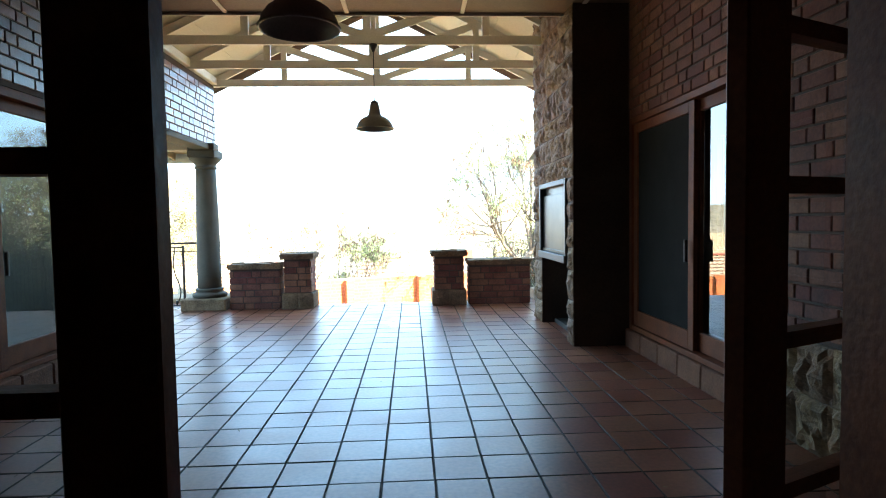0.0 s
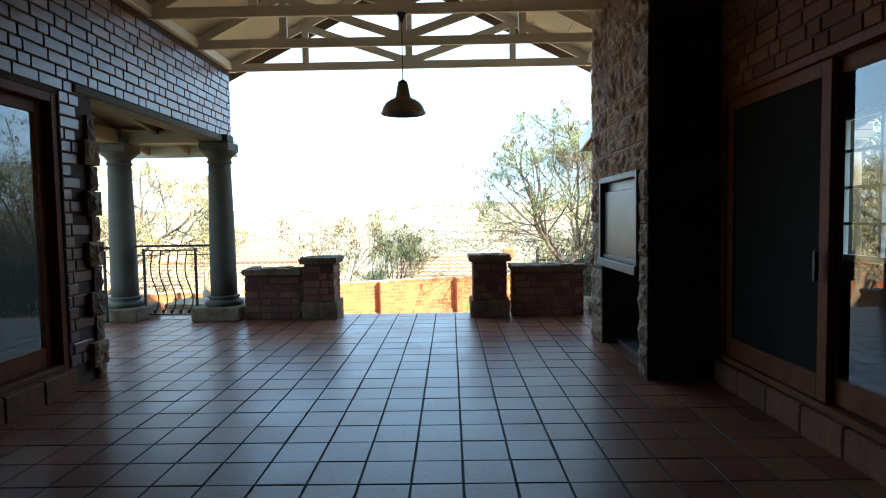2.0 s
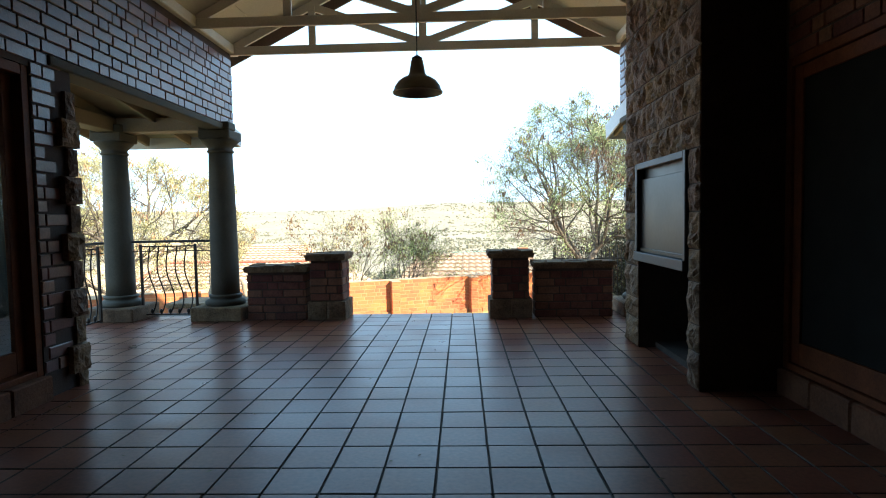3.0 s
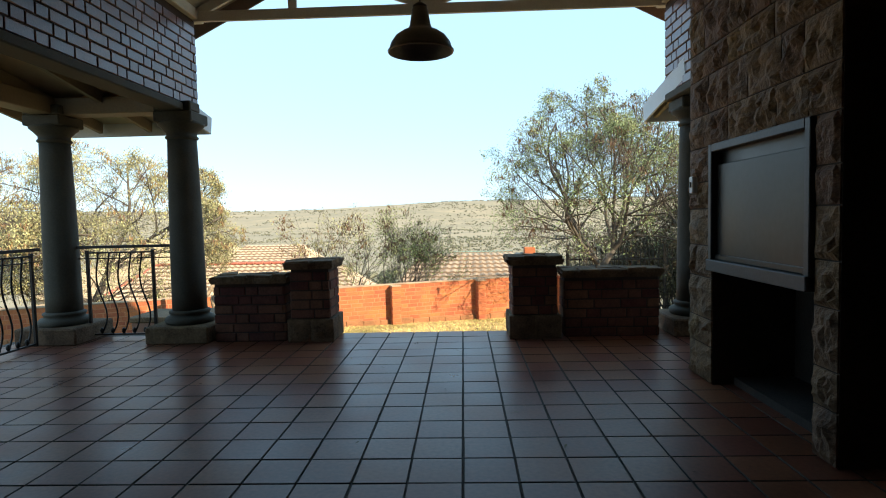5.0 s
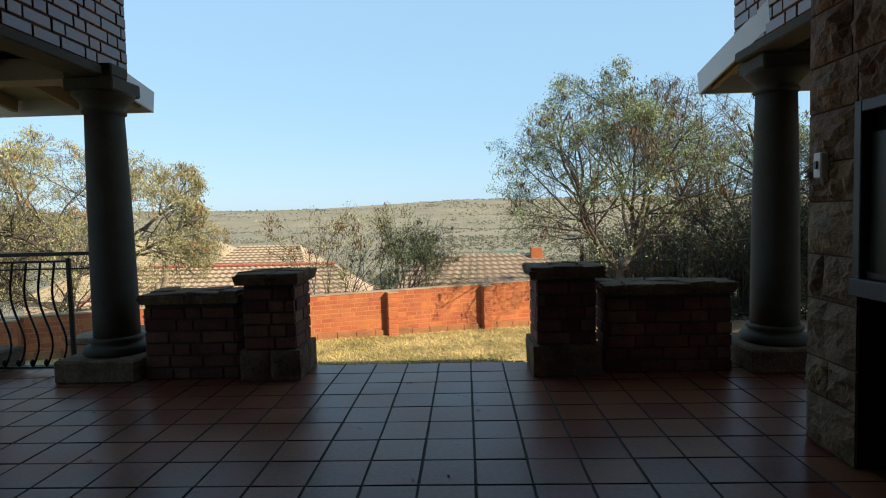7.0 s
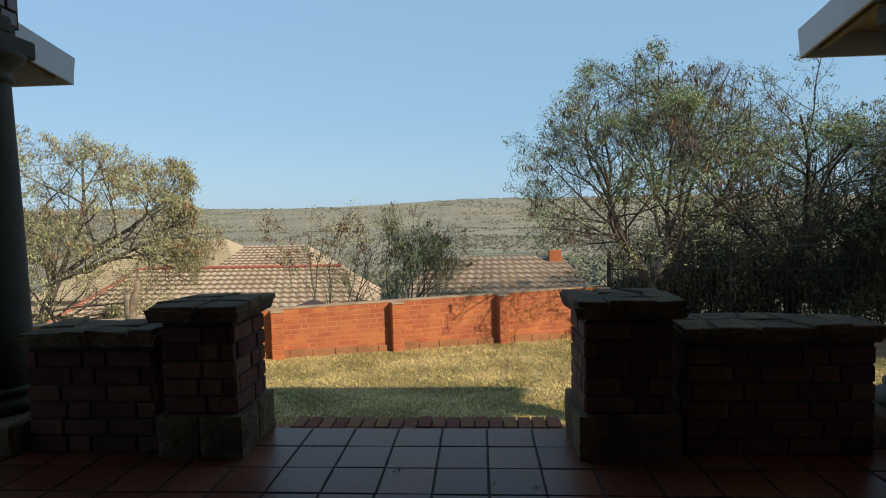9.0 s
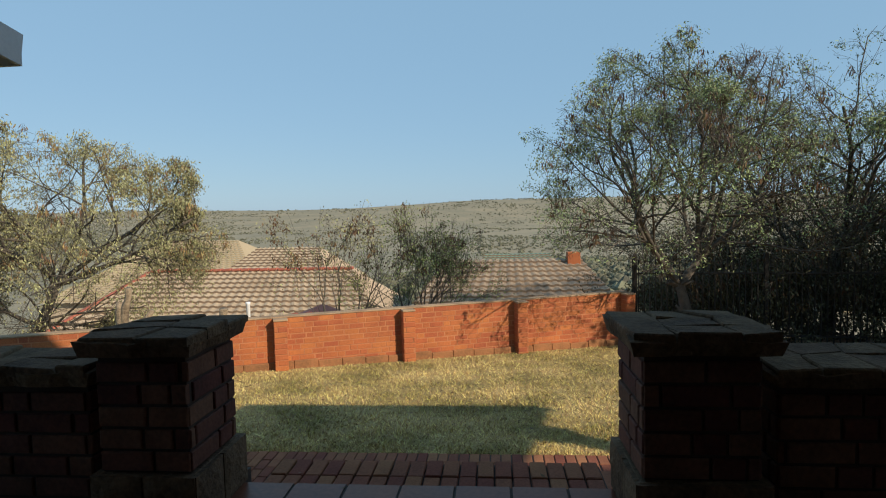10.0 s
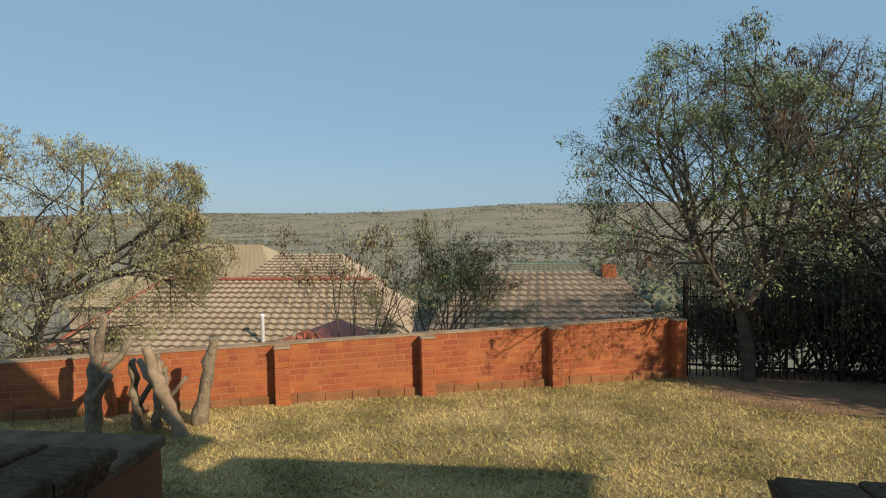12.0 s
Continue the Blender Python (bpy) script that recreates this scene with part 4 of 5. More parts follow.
# ---- palisade fence ----
palisade = empty("palisade_fence", "black steel palisade fence among the trees", "fence", kind="structure", at=(2.9, 21.7, -2.0))
PA, PB = Vector((2.95, 21.7, 0)), Vector((11.5, 20.6, 0))
pd = (PB - PA).normalized()
for z in (-1.45, -0.02):
    bm = bmesh.new()
    beam(bm, PA + Vector((0, 0, z)), PB + Vector((0, 0, z)), .03, .045)
    part("rail", bm, M_IRON, palisade)
n_bars = int((PB - PA).length / .13)
bm = bmesh.new()
box(bm, -.011, .011, -.011, .011, 0, 2.0)
pal_mesh = bpy.data.meshes.new("bar")
bm.to_mesh(pal_mesh)
bm.free()
pal_mesh.materials.append(M_IRON)
for i in range(n_bars):
    p = PA + pd * (i * .13)
    ob = new("bar", pal_mesh)
    ob.parent = palisade
    ob.location = (p.x - 2.9, p.y - 21.7, 0.32 + rng.uniform(-.02, .02))
for u in (0.05, 2.9, 5.6, 8.3):
    p = PA + pd * u
    part("post", boxes((p.x - .04, p.x + .04, p.y - .04, p.y + .04, -2.2, .45)), M_IRON, palisade)


# ---- trees ----
class Wood:
    def __init__(self, seed):
        self.r = random.Random(seed)
        self.v, self.f, self.tips, self.gap = [], [], [], -1.0

    def tube(self, pts, radii, n):
        base = len(self.v)
        for i, p in enumerate(pts):
            d = (pts[min(i + 1, len(pts) - 1)] - pts[max(i - 1, 0)]).normalized()
            u = d.orthogonal().normalized() if i == 0 else (u - d * u.dot(d)).normalized()
            w = d.cross(u)
            for k in range(n):
                a = 2 * math.pi * k / n
                q = p + radii[i] * (math.cos(a) * u + math.sin(a) * w)
                self.v.append((q.x, q.y, q.z))
        for i in range(len(pts) - 1):
            for k in range(n):
                a, b = base + i * n + k, base + i * n + (k + 1) % n
                self.f.append((a, b, b + n, a + n))
        self.f.append(tuple(base + (len(pts) - 1) * n + k for k in range(n)))

    def grow(self, p, d, length, radius, level, last, spread, lift):
        r = self.r
        seg = 4 if level < 2 else 3
        pts, radii = [p.copy()], [radius]
        for i in range(seg):
            d = (d + Vector((r.uniform(-1, 1), r.uniform(-1, 1), r.uniform(-1, 1) + lift)) * 0.22).normalized()
            p = p + d * (length / seg)
            pts.append(p.copy())
            radii.append(radius * (1 - 0.32 * (i + 1) / seg))
        self.tube(pts, radii, 7 if level == 0 else 5 if level < 3 else 3)
        if level >= last - 1:
            for q in pts[1:]:
                self.tips.append((q.copy(), d.copy(), level))
        if level >= last:
            return
        kids = r.choice((2, 3, 3)) if level > 0 else 4
        for k in range(kids):
            ax = d.orthogonal().normalized()
            ax.rotate(Matrix.Rotation(r.uniform(0, 2 * math.pi), 3, d))
            nd = d.copy()
            nd.rotate(Matrix.Rotation(spread * r.uniform(0.55, 1.25), 3, ax))
            start = pts[-1] if k < 2 else pts[r.randrange(1, len(pts))]
            self.grow(start, nd, length * r.uniform(0.62, 0.86), max(.005, radii[-1] * (0.82 if k == 0 else 0.68)), level + 1, last, spread, lift)


def leaves(tips, seed, per, size, spread, droop, keep=1.0, width=0.22):
    r = random.Random(seed)
    v, f = [], []
    for p, d, lv in tips:
        if r.random() > keep:
            continue
        for k in range(per):
            c = p + Vector((r.gauss(0, spread), r.gauss(0, spread), r.gauss(0, spread * .7)))
            a = Vector((r.uniform(-1, 1), r.uniform(-1, 1), r.uniform(-1, .6) - droop)).normalized()
            w = a.orthogonal().normalized()
            w.rotate(Matrix.Rotation(r.uniform(0, 6.28), 3, a))
            s = size * r.uniform(.6, 1.4)
            b = len(v)
            for q in (c, c + a * s * .5 + w * s * width, c + a * s, c + a * s * .5 - w * s * width):
                v.append((q.x, q.y, q.z))
            f.append((b, b + 1, b + 2, b + 3))
    return v, f


def tree(name, label, base, stems, length, radius, last, spread, lift, leaf_mat, seed, per=7, size=.10, fuzz=.14, droop=.5, keep=.8, pods=.12, category="tree", group=""):
    """stems: directions of the main limbs from the foot, and their share of the length."""
    t = empty(name, label, category, group, at=base)
    w = Wood(seed)
    for k, (dx, dy, dz, f) in enumerate(stems):
        foot = Vector(base) + Vector((0.06 * k, 0.04 * (k % 2), -0.1))
        w.grow(foot, Vector((dx, dy, dz)).normalized(), length * f, radius * (0.7 + 0.3 * f), 0, last, spread, lift)
    def child(n, v, f, m, smooth=False, under=None):
        ob = new(n, raw_mesh(n, v, f, m, smooth))
        ob.parent = under or t
        ob.location = Vector((0, 0, 0)) if under else -Vector(base)
        if n != "trunk":
            tagged(ob, kind="stuff")
        return ob
    child("trunk", w.v, w.f, M_BARK, True)
    tips = w.tips
    v, f = leaves(tips, seed + 1, per, size, fuzz, droop, keep)
    crown = child("crown", v, f, leaf_mat)
    if pods:
        high = sorted(q[0].z for q in tips)[int(len(tips) * .35)]
        v, f = leaves([q for q in tips if q[0].z > high], seed + 2, 16, size * 1.25, fuzz * .6, 1.6, pods, .25)
        child("pod_foliage", v, f, M_POD, under=crown)
    return t


def crown_shape(centre, radii, seed):
    """How far out a place lies in a lumpy dome with a flatter underside: 1 is its skin."""
    c = Vector(centre)
    def f(q):
        v = q - c
        s = ((abs(v.x) / radii[0]) ** 2.2 + (abs(v.y) / radii[1]) ** 2.2 + (abs(v.z) / (radii[2] if v.z > 0 else radii[3])) ** 2.2) ** (1 / 2.2)
        return s + .40 * noise.noise(v * .8 + Vector((seed, 0, 0))) + .10 * noise.noise(v * 2.1 + Vector((0, seed, 0)))
    return f


def spray(w, p, d, length, radius, level, last, shape, lift):
    """A bough with side shoots all along it, down to fine twigs, within the crown's shape."""
    r = w.r
    seg = max(4, int(length / .3)) if level < 2 else 3 if level < last else 2
    wander = .15 if level < 2 else .24
    p, d = p.copy(), d.copy()
    pts, ways = [p.copy()], [d.copy()]
    for i in range(seg):
        d = (d + Vector((r.gauss(0, wander), r.gauss(0, wander), r.gauss(0, wander) + lift)) * .8).normalized()
        q = p + d * (length / seg)
        if i and shape(q) > 1:
            break
        p = q
        pts.append(p.copy())
        ways.append(d.copy())
    n = len(pts) - 1
    radii = [max(.0032, radius * (1 - .62 * i / n)) for i in range(n + 1)]
    w.tube(pts, radii, (8, 6, 4, 3, 3)[level])
    if level >= last - 1:
        w.tips += [(q.copy(), d.copy(), level) for q in pts[1:]]
    if level >= last:
        return
    kids = (9, 6, 5, 3)[level]
    turn = r.uniform(0, 6.28)
    for k in range(kids):
        f = .2 + .8 * (k + r.random()) / kids
        x = min(f * n, n - .001)
        i = int(x)
        start, way = pts[i].lerp(pts[i + 1], x - i), ways[i + 1].copy()
        ax = way.orthogonal().normalized()
        turn += 2.4 + r.uniform(-.5, .5)
        ax.rotate(Matrix.Rotation(turn, 3, way))
        way.rotate(Matrix.Rotation(radians(r.uniform(28, 66)), 3, ax))
        if shape(start) < 1.02 and (level == 0 or noise.noise(start * 1.1) > w.gap):
            spray(w, start, way, length * (.66 - .28 * f) * r.uniform(.75, 1.25), radii[i] * .58, level + 1, last, shape, lift)


def spread_tree(label, base, bole, limbs, length, radius, centre, radii, last, leaf_mat, seed, per=4, size=.05, keep=.5, bare=(-9.0, -8.0), pods=80, lift=.04, droop=.4, pod_mat=None, gap=-1.0):
    """A low-forking tree with a wide twiggy crown. limbs: the bole's point that each leaves from, its direction and its share of the length."""
    t = empty("thorn_tree", label, "tree", "garden trees", at=base)
    b = Vector(base)
    w = Wood(seed)
    w.gap = gap
    shape = crown_shape(b + Vector(centre), radii, seed * 3.7)
    bole = [b + Vector(q) for q in bole]
    w.tube(bole, [radius * (1.5 - .6 * k / (len(bole) - 1)) for k in range(len(bole))], 10)
    for at, dx, dy, dz, f in limbs:
        spray(w, bole[at], Vector((dx, dy, dz)).normalized(), length * f, radius * (.3 + .32 * f), 0, last, shape, lift)
    r = random.Random(seed + 5)
    leafy = []
    for q in w.tips:
        h = min(1, max(0, (q[0].z - b.z - bare[0]) / (bare[1] - bare[0])))
        n = .45 + 1.7 * noise.noise(q[0] * .8 + Vector((seed, 2, 1)))
        if r.random() < keep * max(0, n) * (.25 + .75 * h):
            leafy.append(q)
    def child(n, v, f, m, smooth=False, under=None):
        ob = new(n, raw_mesh(n, v, f, m, smooth))
        ob.parent = under or t
        ob.location = Vector((0, 0, 0)) if under else -b
        if n != "trunk":
            tagged(ob, kind="stuff")
        return ob
    child("trunk", w.v, w.f, M_BARK, True)
    v, f = leaves(leafy, seed + 1, per, size, .085, droop, 1.0, .2)
    crown = child("crown", v, f, leaf_mat)
    outer = [q for q in w.tips if shape(q[0]) > .72 and q[0].z > b.z + centre[2] - .6]
    r.shuffle(outer)
    v, f = [], []
    for q, _, _ in outer[:pods]:
        for k in range(r.randrange(8, 18)):
            c = q + Vector((r.gauss(0, .055), r.gauss(0, .055), r.gauss(-.02, .05)))
            a = Vector((r.gauss(0, .35), r.gauss(0, .35), -1)).normalized() * r.uniform(.08, .18)
            u = a.orthogonal().normalized()
            u.rotate(Matrix.Rotation(r.uniform(0, 6.28), 3, a.normalized()))
            u *= .016
            i = len(v)
            v += [tuple(c), tuple(c + a * .5 + u), tuple(c + a), tuple(c + a * .5 - u)]
            f.append((i, i + 1, i + 2, i + 3))
    child("pod_foliage", v, f, pod_mat or M_POD, under=crown)
    return t


RIGHT_LIMBS = [(2, -1, -.1, .16, 1.15), (2, -1, .35, .08, 1.1), (1, -1, -.3, .55, 1.0), (2, .5, -.3, .3, 1.0), (2, -.8, -.1, .8, 1.15), (2, -1, .25, .42, 1.1), (2, -1, -.4, .35, 1.0), (2, -.9, .5, .5, 1.0), (2, -.8, -.5, .62, 1.0), (2, -.4, .15, 1, 1.0), (3, -.15, -.35, 1, 1.05), (3, .2, .2, 1, 1.1), (3, .6, -.2, .9, 1.05), (3, .9, .15, .45, 1.1), (3, .35, .8, .7, .9), (2, .3, -.8, .6, .9), (2, -.55, .1, .75, 1.05)]
spread_tree("spreading feathery tree with brown seed pods", (4.05, 21.22, ground_z(4.05, 21.2)), [(.02, 0, -.15), (.0, 0, .75), (-.15, 0, 1.4), (.22, .02, 1.95)], RIGHT_LIMBS, 4.7, .098, (-.3, 0, 3.1), (3.5, 3.2, 3.2, 1.35), 4, M_LEAF, 5, per=7, size=.056, keep=1.4, bare=(2.0, 3.6), pods=200, gap=-.27)
BACK_LIMBS = [(1, -.8, -.1, .5, 1.0), (1, -.4, .3, 1, 1.0), (2, .1, -.2, 1, 1.1), (2, .7, .1, .8, 1.0), (2, .3, .7, .7, .9), (1, -.2, -.7, .8, .9)]
for bx, by, bs in ((8.2, 23.2, 8), (12.2, 24.5, 12), (16.0, 21.5, 14)):
    spread_tree("twiggy shaded tree behind the palisade fence", (bx, by, ground_z(bx, 22.4)), [(0, 0, -.6), (.05, 0, 1.3), (.15, 0, 1.9)], BACK_LIMBS, 4.8, .12, (0, 0, 3.6), (3.7, 3.2, 3.25, 2.0), 4 if bx < 12 else 3, M_LEAF, bs, per=4, size=.062 if bx < 12 else .09, keep=.9, bare=(2.0, 4.2), pods=100, gap=-.36)
# Two trees added outside the view to throw shade over the fence.
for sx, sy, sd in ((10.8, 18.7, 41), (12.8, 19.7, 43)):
    tree("thorn_tree", "unseen dense tree added to shade the palisade fence", (sx, sy, ground_z(sx, sy)), [(-.6, .1, 1.1, 1.0), (.3, .3, 1.2, 1.1), (.8, -.2, 1.0, 1.0), (-.1, -.4, 1.2, 1.0), (.1, .1, 1.3, 1.1)], 1.9, .13, 4, .62, .04, M_LEAF_SHADED, sd, per=22, size=.17, keep=.7, fuzz=.26, pods=0, group="garden trees")
LEFT_LIMBS = [(2, 1, -.2, .35, 1.15), (2, .8, .3, .7, 1.1), (1, .7, -.7, .3, 1.0), (2, .2, .2, 1, 1.05), (2, -.5, .1, .9, 1.0), (1, -.8, -.2, .4, 1.0), (2, .1, -.8, .6, 1.0), (1, .9, .6, .15, .9)]
for bx, by, bs in ((-11.7, 21.0, 21), (-16.2, 20.6, 25)):
    spread_tree("half-bare feathery tree with dry brown foliage", (bx, by, -2.2), [(-.3, 0, -.15), (.1, 0, 1.2), (.55, .05, 2.2)], LEFT_LIMBS, 3.9, .105, (.6, 0, 3.2), (3.45, 3.2, 2.7, 2.2), 4 if bx > -14 else 3, M_LEAF_L, bs, per=8, size=.062, keep=2.0, bare=(.6, 2.2), pods=220, lift=-.02, droop=.9, pod_mat=M_DRYPOD, gap=-.3)
tree("shrub", "thin many-stemmed shrub with sparse bright leaves", (-2.6, 23.3, -2.3), [(-.35, .1, 1, 1.0), (.1, .1, 1, 1.1), (.45, 0, 1, 1.0), (.2, .3, 1, .9), (.7, 0, .9, 1.0), (-.8, .2, .9, .9)], 1.18, .045, 5, .42, .12, M_LEAF_B, 33, per=5, size=.055, keep=.42, fuzz=.11, pods=.03, category="shrub", group="shrubs")
tree("shrub", "thin many-stemmed shrub, almost bare", (-4.7, 23.2, -2.4), [(-.5, .1, 1, 1.1), (-.15, .1, 1, 1.0), (.25, 0, 1, 1.1), (.5, .3, 1, 1.0)], 1.35, .035, 4, .36, .16, M_LEAF_L, 37, per=4, size=.07, keep=.5, pods=.06, category="shrub", group="shrubs")
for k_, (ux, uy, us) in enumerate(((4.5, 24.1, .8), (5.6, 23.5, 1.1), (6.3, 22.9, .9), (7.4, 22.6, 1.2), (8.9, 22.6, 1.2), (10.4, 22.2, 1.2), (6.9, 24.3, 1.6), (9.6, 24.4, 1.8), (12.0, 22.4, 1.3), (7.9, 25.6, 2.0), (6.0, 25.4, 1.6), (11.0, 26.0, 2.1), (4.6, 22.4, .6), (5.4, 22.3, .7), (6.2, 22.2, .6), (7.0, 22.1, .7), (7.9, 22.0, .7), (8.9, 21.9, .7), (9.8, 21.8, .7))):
    tree("shrub", "tangled undergrowth shrub behind the fence, shade in its leaf colour", (ux, uy, ground_z(ux, uy)), [(-.6, .1, .9, 1.0), (.1, -.2, 1, 1.0), (.7, .1, .8, 1.0), (0, .4, .8, .9)], 1.05 * us, .035, 4, .62, .0, M_LEAF_SHADED, 60 + k_, per=8, size=.075, keep=.62, fuzz=.18, pods=.05, category="shrub", group="undergrowth")


def stump(x, y, height, lean, radius, seed, forks, mat=None):
    z = ground_z(x, y)
    s = empty("tree_stump", "pruned bare trunk with sawn-off limbs by the wall", "stump", "pruned stumps", at=(x, y, z))
    w = Wood(seed)
    p = Vector((x, y, z - .05))
    d = Vector((lean[0], lean[1], 1)).normalized()
    wob = lambda a: w.r.uniform(-a, a)
    pts = [p + d * height * k / 11 + Vector((wob(.03), wob(.03), 0)) for k in range(12)]
    w.tube(pts, [radius * (1.12 - .5 * k / 11 + wob(.16)) for k in range(12)], 9)
    for k in range(forks):
        st = pts[4 + 2 * (k % 3)]
        e = st + Vector((wob(.5), wob(.2), w.r.uniform(.35, .7)))
        q = [st.lerp(e, i / 5) + Vector((wob(.02), wob(.02), -.05 * math.sin(math.pi * i / 5))) for i in range(6)]
        w.tube(q, [radius * (.62 - .04 * i + wob(.07)) for i in range(6)], 7)
    ob = new("trunk", raw_mesh("trunk", w.v, w.f, mat or M_BARK, True))
    ob.parent = s
    ob.location = -Vector((x, y, z))


stump(-6.36, 16.35, 1.55, (.02, .05), .11, 3, 3, M_STUMP)
stump(-5.95, 16.75, 1.1, (-.08, .0), .075, 4, 1, M_STUMP)
stump(-5.70, 16.80, 1.15, (.05, .0), .07, 8, 1, M_STUMP)
stump(-5.15, 16.50, 1.4, (-.36, .0), .10, 5, 2, M_BAREWOOD)
stump(-5.23, 17.10, 1.4, (.2, .0), .11, 6, 0, M_STUMP)
stump(-5.50, 16.90, .95, (-.15, .0), .065, 9, 0, M_STUMP)

# planter beside the steps
planter = empty("planter_wall", "low brick planter with weathered stone coping", "planter", at=(-4.4, 13.0, -1.13))
part("body", boxes((-5.5, -3.34, 12.6, 13.42, -1.3, -.16), bevel=.01), M_BRICK, planter)
part("coping", boxes((-5.53, -3.31, 12.57, 13.45, -.16, -.07), bevel=.015), M_CAP, planter)


# ---- lawn blades and litter ----
def scatter_blades():
    r = random.Random(2)
    v, f = [], []
    for _ in range(150000):
        y = 13.79 + 7.6 * r.random() ** 1.4
        x = r.uniform(-8.5, 7.5)
        if ((x - 7.5) / 4.6) ** 2 + ((y - 20.6) / 2.4) ** 2 < r.uniform(.6, 1.1):
            continue
        wy = FY0 + (x - FX0) * fdir.y / fdir.x
        if x < 2.8 and y > wy - .1:
            continue
        z = ground_z(x, y)
        tuft = noise.noise(Vector((x * 2.3, y * 2.3, 0))) + .6 * noise.noise(Vector((x * 7, y * 7, 4)))
        h = r.uniform(.012, .035) * (1.1 + .8 * tuft) + .008
        a = r.uniform(0, 6.28)
        dx, dy = math.cos(a) * .007, math.sin(a) * .007
        lx, ly = r.gauss(0, .035), r.gauss(0, .035)
        b = len(v)
        v += [(x - dx, y - dy, z - .004), (x + dx, y + dy, z - .004), (x + lx, y + ly, z + h)]
        f.append((b, b + 1, b + 2))
    tagged(new("grass", raw_mesh("grass", v, f, M_BLADE)), "short dry yellow-green grass blades", "grass", kind="stuff")


scatter_blades()


def scatter_litter(name, spots, seed, label, size):
    r = random.Random(seed)
    v, f = [], []
    for (x0, x1, y0, y1, z, n) in spots:
        for _ in range(n):
            x, y = r.uniform(x0, x1), r.uniform(y0, y1)
            zz = z if z is not None else ground_z(x, y)
            a, s = r.uniform(0, 6.28), size * r.uniform(.5, 1.5)
            u, w = Vector((math.cos(a), math.sin(a), r.uniform(-.1, .4))) * s, Vector((-math.sin(a), math.cos(a), r.uniform(-.2, .3))) * s * .4
            c = Vector((x, y, zz + .006))
            b = len(v)
            v += [tuple(c - u), tuple(c + w), tuple(c + u), tuple(c - w)]
            f.append((b, b + 1, b + 2, b + 3))
    tagged(new(name, raw_mesh(name, v, f, M_DRYLEAF)), label, "leaves", kind="stuff")


scatter_litter("leaf_litter", [(-3.38, -3.1, 5.1, 6.6, 0.0, 130), (-3.4, 2.2, 1.6, 10.8, 0.0, 70), (-1.8, 0.3, 9, 10.9, 0, 25)], 3, "dry leaves lying on the floor tiles", .016)
scatter_litter("garden_litter", [(2.8, 9, 18.5, 22.4, None, 1500), (-8, 3, 15, 18, None, 260), (-5, 3.5, 14.5, 19.5, None, 700)], 5, "dry leaves lying under the trees", .035)


# ---- neighbours' houses ----
def tiled_roof(name, x0, x1, yr, ye, zr, ze, mat, hip=0.0, pitch=.30, course=.34):
    """The slope towards the patio, with wavy tiles in courses, from a ridge down to the eaves."""
    nw = int((x1 - x0) / (pitch / 4))
    nr = int(math.hypot(ye - yr, zr - ze) / course)
    v, f = [], []
    for j in range(nr):
        for e in (0, 1):
            t = (j + e) / nr
            for i in range(nw + 1):
                x = x0 + (x1 - x0) * i / nw
                lo, hi = x0 - hip * t, x1 + hip * t
                x = lo + (hi - lo) * i / nw
                ph = i % 4
                wave = (0, .035, .045, .012)[ph]
                v.append((x, yr + (ye - yr) * t, zr + (ze - zr) * t + wave + (.085 if e else 0)))
    w = nw + 1
    for j in range(2 * nr - 1):
        for i in range(nw):
            a = j * w + i
            f.append((a, a + 1, a + w + 1, a + w))
    me = raw_mesh(name, v, f, mat, False)
    # Every riser between courses gets the painted shadow line.
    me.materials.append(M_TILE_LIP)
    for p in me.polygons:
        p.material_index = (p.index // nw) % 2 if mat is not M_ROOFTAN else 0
    return me


def house(name, label, x0, x1, yr, depth, zr, drop, mat, hip=2.0, ridge=True, group="neighbour houses"):
    h = empty(name, label, "house", group, at=((x0 + x1) / 2, yr, zr - drop))
    def add(ob):
        ob.parent = h
        ob.location = -h.location
        return ob
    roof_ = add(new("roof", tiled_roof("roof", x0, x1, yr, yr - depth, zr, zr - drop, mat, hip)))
    bm = bmesh.new()
    q = [bm.verts.new(p) for p in ((x0, yr, zr), (x1, yr, zr), (x1 + hip, yr + depth, zr - drop), (x0 - hip, yr + depth, zr - drop), (x0 - hip, yr - depth, zr - drop), (x1 + hip, yr - depth, zr - drop))]
    for c in ((0, 1, 2, 3), (0, 3, 4), (1, 5, 2)):
        bm.faces.new([q[i] for i in c])
    part("rear_roof", bm, mat, h)
    part("wall", boxes((x0 - hip + .4, x1 + hip - .4, yr - depth + .5, yr + depth - .5, zr - drop - 2.6, zr - drop + .05)), M_PLASTER, h)
    if ridge:
        n = int((x1 - x0) / .42)
        for i in range(n):
            a = x0 + (x1 - x0) * i / n
            bm = bmesh.new()
            beam(bm, (a + .01, yr, zr + .06), (a + (x1 - x0) / n - .02, yr, zr + .09), .30, .12, .03)
            part("ridge_tile", bm, M_RIDGE, roof_)
        for sx, xx in ((-1, x0), (1, x1)):
            if sx > 0:
                continue
            bm = bmesh.new()
            beam(bm, (xx, yr, zr + .05), (xx + sx * hip, yr - depth, zr - drop + .1), .24, .12, .03)
            part("hip_cap", bm, M_RIDGE, roof_)
    return h


